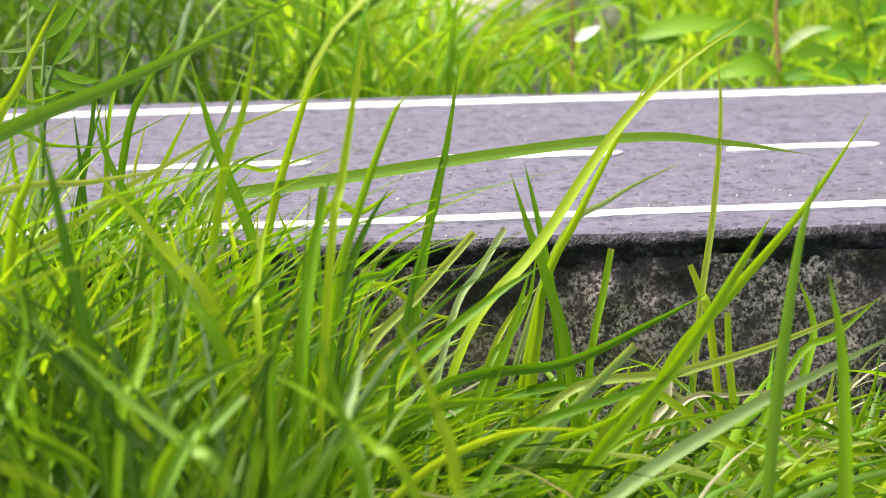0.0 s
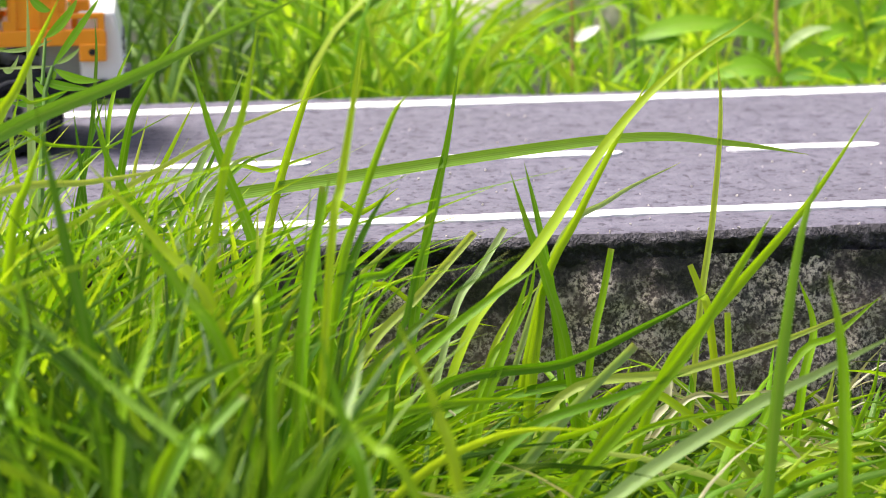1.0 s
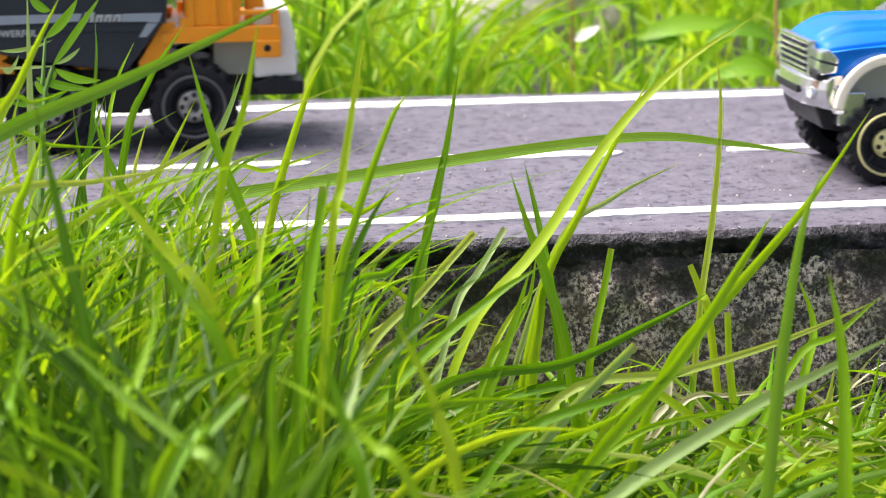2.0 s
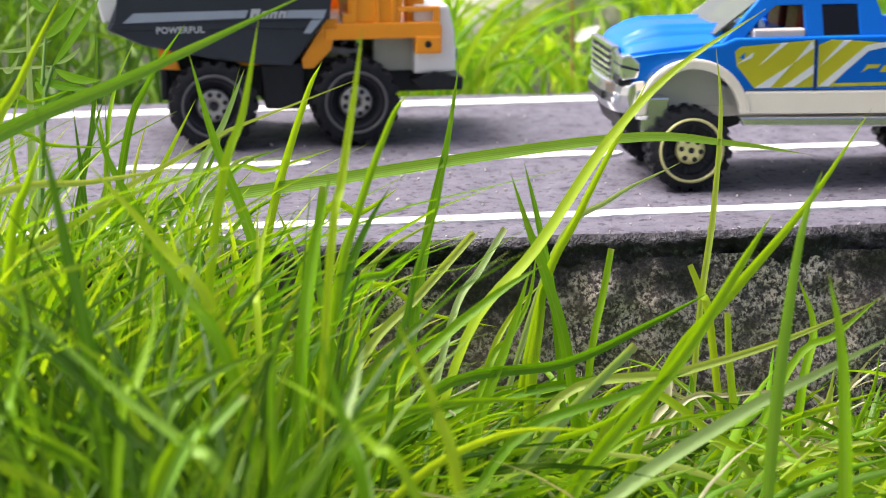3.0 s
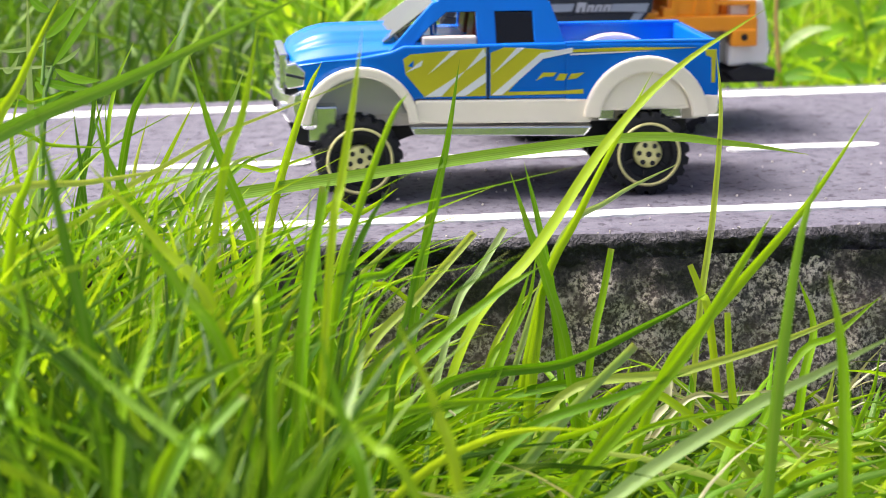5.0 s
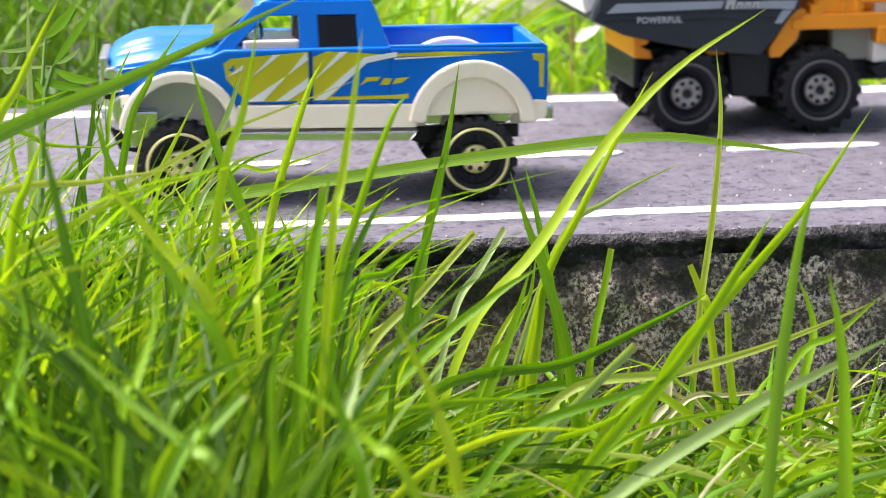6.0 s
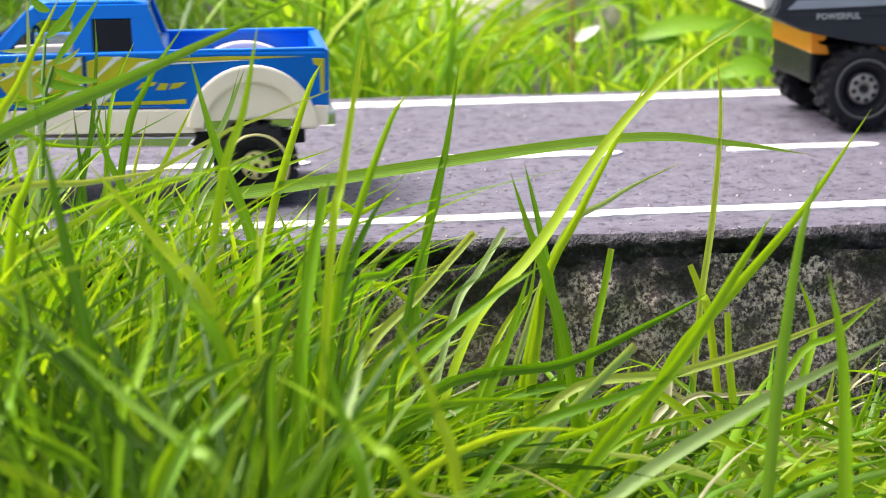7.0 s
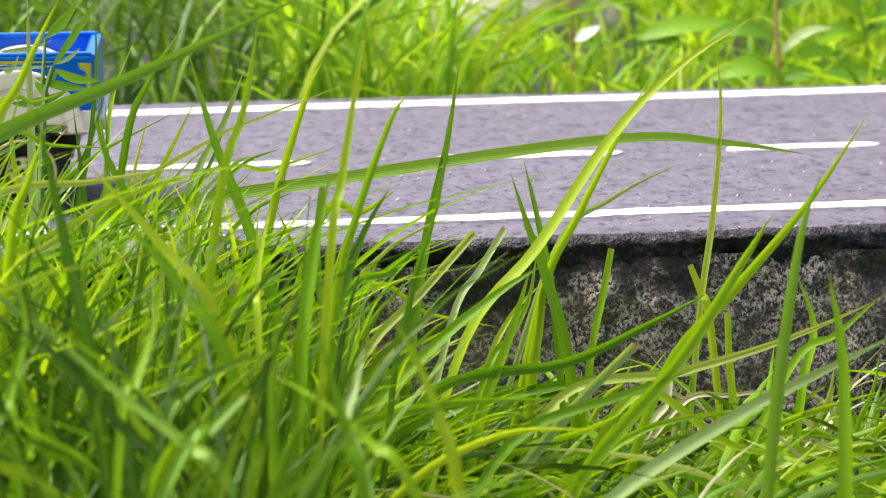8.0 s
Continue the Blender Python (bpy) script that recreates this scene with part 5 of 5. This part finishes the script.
tall_blade(0.90, PALE, (-9.5, 278.5, -35.0), (1.5, 288.0, 0.9), (6.0, 291.0, 7.7), (8.7, 294.0, 12.2), (14.2, 297.0, 15.7), (16.7, 300.0, 14.2))
tall_blade(0.80, GRASS, (-9.2, 282.5, -35.0), (-6.7, 292.0, 1.1), (-5.7, 295.0, 6.4), (-6.1, 298.0, 14.4), (-6.2, 301.0, 25.5))
tall_blade(0.90, GRASS, (-13.3, 280.5, -35.0), (-11.6, 290.0, 0.9), (-10.9, 293.0, 8.8), (-8.5, 296.0, 19.2), (-7.2, 299.0, 30.5), (-7.2, 302.0, 36.8))
tall_blade(1.00, GRASS, (-27.5, 274.5, -35.0), (-21.0, 284.0, 1.1), (-18.4, 287.0, 8.7), (-19.5, 290.0, 20.6), (-18.1, 293.0, 27.5))
tall_blade(1.10, GRASS, (26.2, 240.5, -35.0), (31.0, 250.0, -3.2), (32.9, 253.0, 2.1), (34.8, 256.0, 8.2), (38.0, 259.0, 15.9), (40.4, 262.0, 27.6))
tall_blade(1.20, GRASS, (36.6, 254.0, -35.0), (24.7, 262.0, -6.4), (22.8, 265.0, 0.9), (22.4, 268.0, 9.0), (23.6, 271.0, 16.3), cut=True)
tall_blade(1.10, GRASS, (36.7, 258.5, -35.0), (46.2, 268.0, -10.9), (49.9, 271.0, -6.9), (53.4, 274.0, -1.9), (55.2, 277.0, 4.8))


# ---------------------------------------------------------------- weeds
def tube(points, r0, r1, sides=8):
    bm = bmesh.new()
    pts = [Vector(p) * MM for p in points]
    rings = []
    for i, p in enumerate(pts):
        d = (pts[min(len(pts) - 1, i + 1)] - pts[max(0, i - 1)]).normalized()
        a = d.orthogonal().normalized()
        b = d.cross(a)
        r = (r0 + (r1 - r0) * i / (len(pts) - 1)) * MM
        rings.append([bm.verts.new(p + a * r * math.cos(2 * math.pi * k / sides) + b * r * math.sin(2 * math.pi * k / sides)) for k in range(sides)])
    for ra, rb in zip(rings, rings[1:]):
        for k in range(sides):
            bm.faces.new((ra[k], ra[(k + 1) % sides], rb[(k + 1) % sides], rb[k]))
    bm.faces.new(rings[0][::-1])
    bm.faces.new(rings[-1])
    return bm


def leaf(parent, p0, p1, p2, width, mat=None, face=None):
    a, b, c = (Vector(p) * MM for p in (p0, p1, p2))
    v, f, u = blade_strip(a, b, c, width * MM, 0.14, 12, 0.0, "leaf")
    if face is not None:
        ctrl = 2 * b - (a + c) / 2
        v = []
        for i in range(13):
            t = i / 12
            p = (1 - t) ** 2 * a + 2 * t * (1 - t) * ctrl + t * t * c
            d = (2 * (1 - t) * (ctrl - a) + 2 * t * (c - ctrl)).normalized()
            side = d.cross(Vector(face)).normalized()
            w = width * MM * (0.1 + math.sin(math.pi * t ** 0.85) ** 0.9 if t < 1 else 0.02)
            up = d.cross(side)
            v += [p - side * w / 2 + up * 0.12 * w, p, p + side * w / 2 + up * 0.12 * w]
    ob = strips_object("leaf", [(v, f, u)], mat or WEED)
    ob.parent = parent
    return ob


def narrow_weed():
    """A low weed with whorls of narrow leaves beside the road."""
    plant = new("weed")
    part("stem", tube([(-21, 284, -36), (-16.1, 288.1, 6.7), (-15.2, 291.2, 20.2), (-14.5, 292.9, 27.4), (-13.3, 293.5, 30.8)], 0.6, 0.3), GREEN_STALK, plant)
    part("stem", tube([(-14.9, 293.1, 28.2), (-14.2, 294.6, 34.8)], 0.3, 0.2), GREEN_STALK, plant)
    front = (0.1, 1, -0.25)
    leaf(plant, (-14.2, 294.6, 34.8), (-11.6, 294.8, 37.1), (-9.4, 295.2, 40.3), 1.29, None, front)
    leaf(plant, (-13.3, 293.5, 30.8), (-10.0, 294.1, 35.2), (-6.1, 294.8, 40.6), 1.03, None, front)
    leaf(plant, (-12.8, 293.5, 31.1), (-10.9, 293.4, 32.0), (-9.3, 293.5, 33.4), 0.60, PALE, front)
    leaf(plant, (-13.0, 293.4, 30.4), (-10.0, 292.6, 29.0), (-6.5, 292.0, 28.8), 1.21, None, front)
    leaf(plant, (-15.8, 293.5, 29.2), (-12.1, 292.6, 28.0), (-8.3, 292.0, 27.7), 1.21, None, front)
    leaf(plant, (-19.5, 293.2, 25.6), (-15.2, 292.6, 25.8), (-10.9, 292.4, 27.7), 1.12, None, front)
    leaf(plant, (-20.8, 295.1, 33.0), (-17.1, 294.6, 33.2), (-13.2, 294.4, 34.5), 0.60, PALE, front)
    leaf(plant, (-13.3, 293.5, 30.8), (-17.2, 294.0, 30.6), (-21.7, 294.7, 30.5), 0.43, PALE, front)
    leaf(plant, (-13.4, 293.4, 30.2), (-13.2, 293.2, 29.6), (-13.3, 293.0, 28.8), 0.77, None, front)
    leaf(plant, (-16.3, 296.3, 40.7), (-14.7, 295.7, 39.1), (-13.3, 295.4, 38.7), 1.21, None, front)
    leaf(plant, (-15.9, 293.4, 28.6), (-14.9, 292.9, 27.4), (-13.9, 292.5, 26.4), 1.03, None, front)
    leaf(plant, (-20.5, 294.5, 30.6), (-19.4, 294.3, 30.2), (-18.1, 294.6, 32.4), 0.69, PALE, front)
    tagged(plant, "low green weed with whorls of narrow pointed leaves", "weed")


def broad_weed(stem, leaves, stalk, label):
    plant = new("weed")
    part("stem", tube(stem, 0.75, 0.45), stalk, plant)
    for p0, p1, p2, w, mat in leaves:
        leaf(plant, p0, p1, p2, w, mat, (0.1, 0.75, -0.65))
    tagged(plant, label, "weed", "weeds behind the road")


narrow_weed()
broad_weed([(158, 480, -20), (157, 479, -3), (156.5, 482, 12), (158, 486, 34)],
           [((157, 479, -2), (149, 479, 0.4), (139.5, 481, -3.2), 6.0, WEED), ((157, 479, -3), (170, 476, -0.8), (186, 474, -2.4), 5.0, WEED),
            # the PALE leaf is coloured whitish for the light it reflects
            ((157, 480, 3), (163, 479, 8.4), (170, 478, 9.6), 2.4, PALE), ((157, 483, 14), (170, 484, 20), (184, 482, 17), 7.0, WEED),
            ((157, 482, 6), (148, 486, 9), (140, 488, 5.0), 4.2, WEED), ((157, 484, 18), (146, 488, 24), (133, 490, 25), 7.0, WEED),
            ((157, 480, 0), (168, 484, 3), (179, 488, 0.0), 4.0, WEED)], STALK, "broad-leaved green weed with a reddish stem behind the road")
broad_weed([(128, 508, -20), (127, 508, 0), (126, 510, 14), (128, 514, 34)],
           [((127, 507, 4), (139, 504, 8.0), (155, 502, 7.6), 5.4, WEED), ((127, 509, 12), (116, 512, 18), (103, 514, 16), 6.0, WEED), ((127, 508, 2), (133, 505, 4.5), (140, 503, 1.0), 4.2, WEED)],
           GREEN_STALK, "broad-leaved green weed with a long pointed leaf")
broad_weed([(110, 505, -20), (110, 506, -5), (110.3, 510, 14), (111, 514, 36)],
           [((110.5, 508, 4.2), (113.5, 507, 5.8), (117.2, 506, 8.0), 2.7, PETAL), ((110, 510, 15), (102, 512, 22), (92, 512, 20), 5.0, WEED), ((110, 508, 8), (104, 506, 11), (97, 505, 8), 4.0, WEED),
            ((110, 510, 18), (118, 512, 24), (127, 513, 21), 5.0, WEED)],
           STALK, "thin brown-stemmed weed with a pale dry leaf")
broad_weed([(196, 520, -20), (195, 521, 0), (192, 524, 14), (190, 530, 36)],
           [((195, 521, 2), (204, 520, 10), (214, 518, 14), 6.0, WEED), ((194, 522, 6), (184, 523, 16), (176, 526, 22), 5.0, WEED), ((195, 521, 0), (186, 516, 4), (178, 512, 1), 5.0, WEED)],
           GREEN_STALK, "green weed with upright pointed leaves")


def stone(x, y, z, rx, ry, rz, seed):
    bm = bmesh.new()
    bmesh.ops.create_icosphere(bm, subdivisions=4, radius=1)
    for v in bm.verts:
        n = v.co.copy()
        k = 1 + 0.22 * noise.noise(n * 1.3 + Vector((seed, 0, 0))) + 0.08 * noise.noise(n * 4 + Vector((seed, 3, 0)))
        v.co = Vector((n.x * rx, n.y * ry, n.z * rz)) * k
    ob = part("stone", bm, STONE, None, "", True)
    ob.location = (x, y, z)
    tagged(ob, "pale weathered garden stone lying in the grass", "stone")


stone(0.112, 0.640, GROUND + 0.030, 0.026, 0.020, 0.020, 1.0)
stone(0.150, 0.655, GROUND + 0.028, 0.016, 0.016, 0.016, 5.0)


def grit():
    """Crumbs of cement and sand on the road."""
    bm = bmesh.new()
    for _ in range(130):
        x, u = rng.uniform(-0.03, 0.19), rng.random() ** 2
        y = 0.3045 + 0.145 * u
        r = rng.uniform(0.00012, 0.00032)
        m = Matrix.Translation((x, y, r * 0.5)) @ Euler((rng.uniform(0, 6), rng.uniform(0, 6), 0)).to_matrix().to_4x4() @ Matrix.Diagonal((r * rng.uniform(0.8, 1.8), r, r * 0.7, 1))
        bmesh.ops.create_icosphere(bm, subdivisions=1, radius=1, matrix=m)
    ob = part("grit", bm, STONE, None)
    tagged(ob, "pale crumbs of cement and sand on the road", "grit", kind="stuff")


grit()


# ---------------------------------------------------------------- what moves
def glide(keys, t):
    """Smooth place between (seconds, millimetres) keys."""
    ts, xs = [k[0] for k in keys], [k[1] for k in keys]
    i = max(0, min(len(ts) - 2, sum(1 for a in ts if a <= t) - 1))

    def slope(j):
        a, b = max(0, j - 1), min(len(ts) - 1, j + 1)
        return (xs[b] - xs[a]) / (ts[b] - ts[a])
    h = ts[i + 1] - ts[i]
    u = (t - ts[i]) / h
    m0, m1 = slope(i) * h, slope(i + 1) * h
    return (2 * u ** 3 - 3 * u * u + 1) * xs[i] + (u ** 3 - 2 * u * u + u) * m0 + (3 * u * u - 2 * u ** 3) * xs[i + 1] + (u ** 3 - u * u) * m1


PICKUP_X = [(0, 211), (0.75, 180), (1.5, 149.8), (1.7, 142.0), (2.25, 121.0), (2.8, 101.1), (3.0, 94.4), (3.3, 84.0), (3.5, 76.6), (4.0, 62.2), (4.3, 54.1), (4.5, 48.8), (4.7, 43.9),
            (5.3, 27.8), (5.8, 12.3), (6.0, 5.6), (6.5, -13.0), (7.0, -32.1), (7.4, -48.9), (8.0, -71.0)]
DUMP_X = [(0, -95), (0.35, -80), (0.7, -65.2), (1.0, -52.6), (1.5, -35.7), (1.7, -29.2), (2.2, -12.0), (2.8, 8.0), (3.0, 12.9), (3.3, 21.2), (3.5, 27.0), (4.2, 51.5), (4.5, 61.5),
          (5.1, 80.5), (5.8, 101.2), (6.0, 108.0), (6.5, 127.4), (7.0, 145.3), (7.5, 165.6), (8.0, 186.0)]


def motions():
    times = [0.2 * i for i in range(41)]
    for thing, wheels, keys, lane, turn, shift in ((PICKUP, PICKUP_WHEELS, PICKUP_X, pickup_lane, -1.3, 0.0), (DUMP, DUMP_WHEELS, DUMP_X, dump_lane, 0.0, 0.0)):
        walk(thing, [(t, pose((glide(keys, t) + shift) * MM, lane(glide(keys, t)), 0.0, 0, 0, turn)) for t in times])
        for w, x, y, r in wheels:
            walk(w, [(t, pose(x * MM, y * MM, r * MM, 0, math.degrees((glide(keys, t) - keys[0][1]) / r), 0)) for t in times])


def pickup_lane(x):
    """The pickup draws a little away from the edge as it goes."""
    return 0.3504 + 0.02 * MM * max(0, -x)


def dump_lane(x):
    return 0.4064 - 0.0006 * min(1, max(0, (x - 40) / 60))


motions()
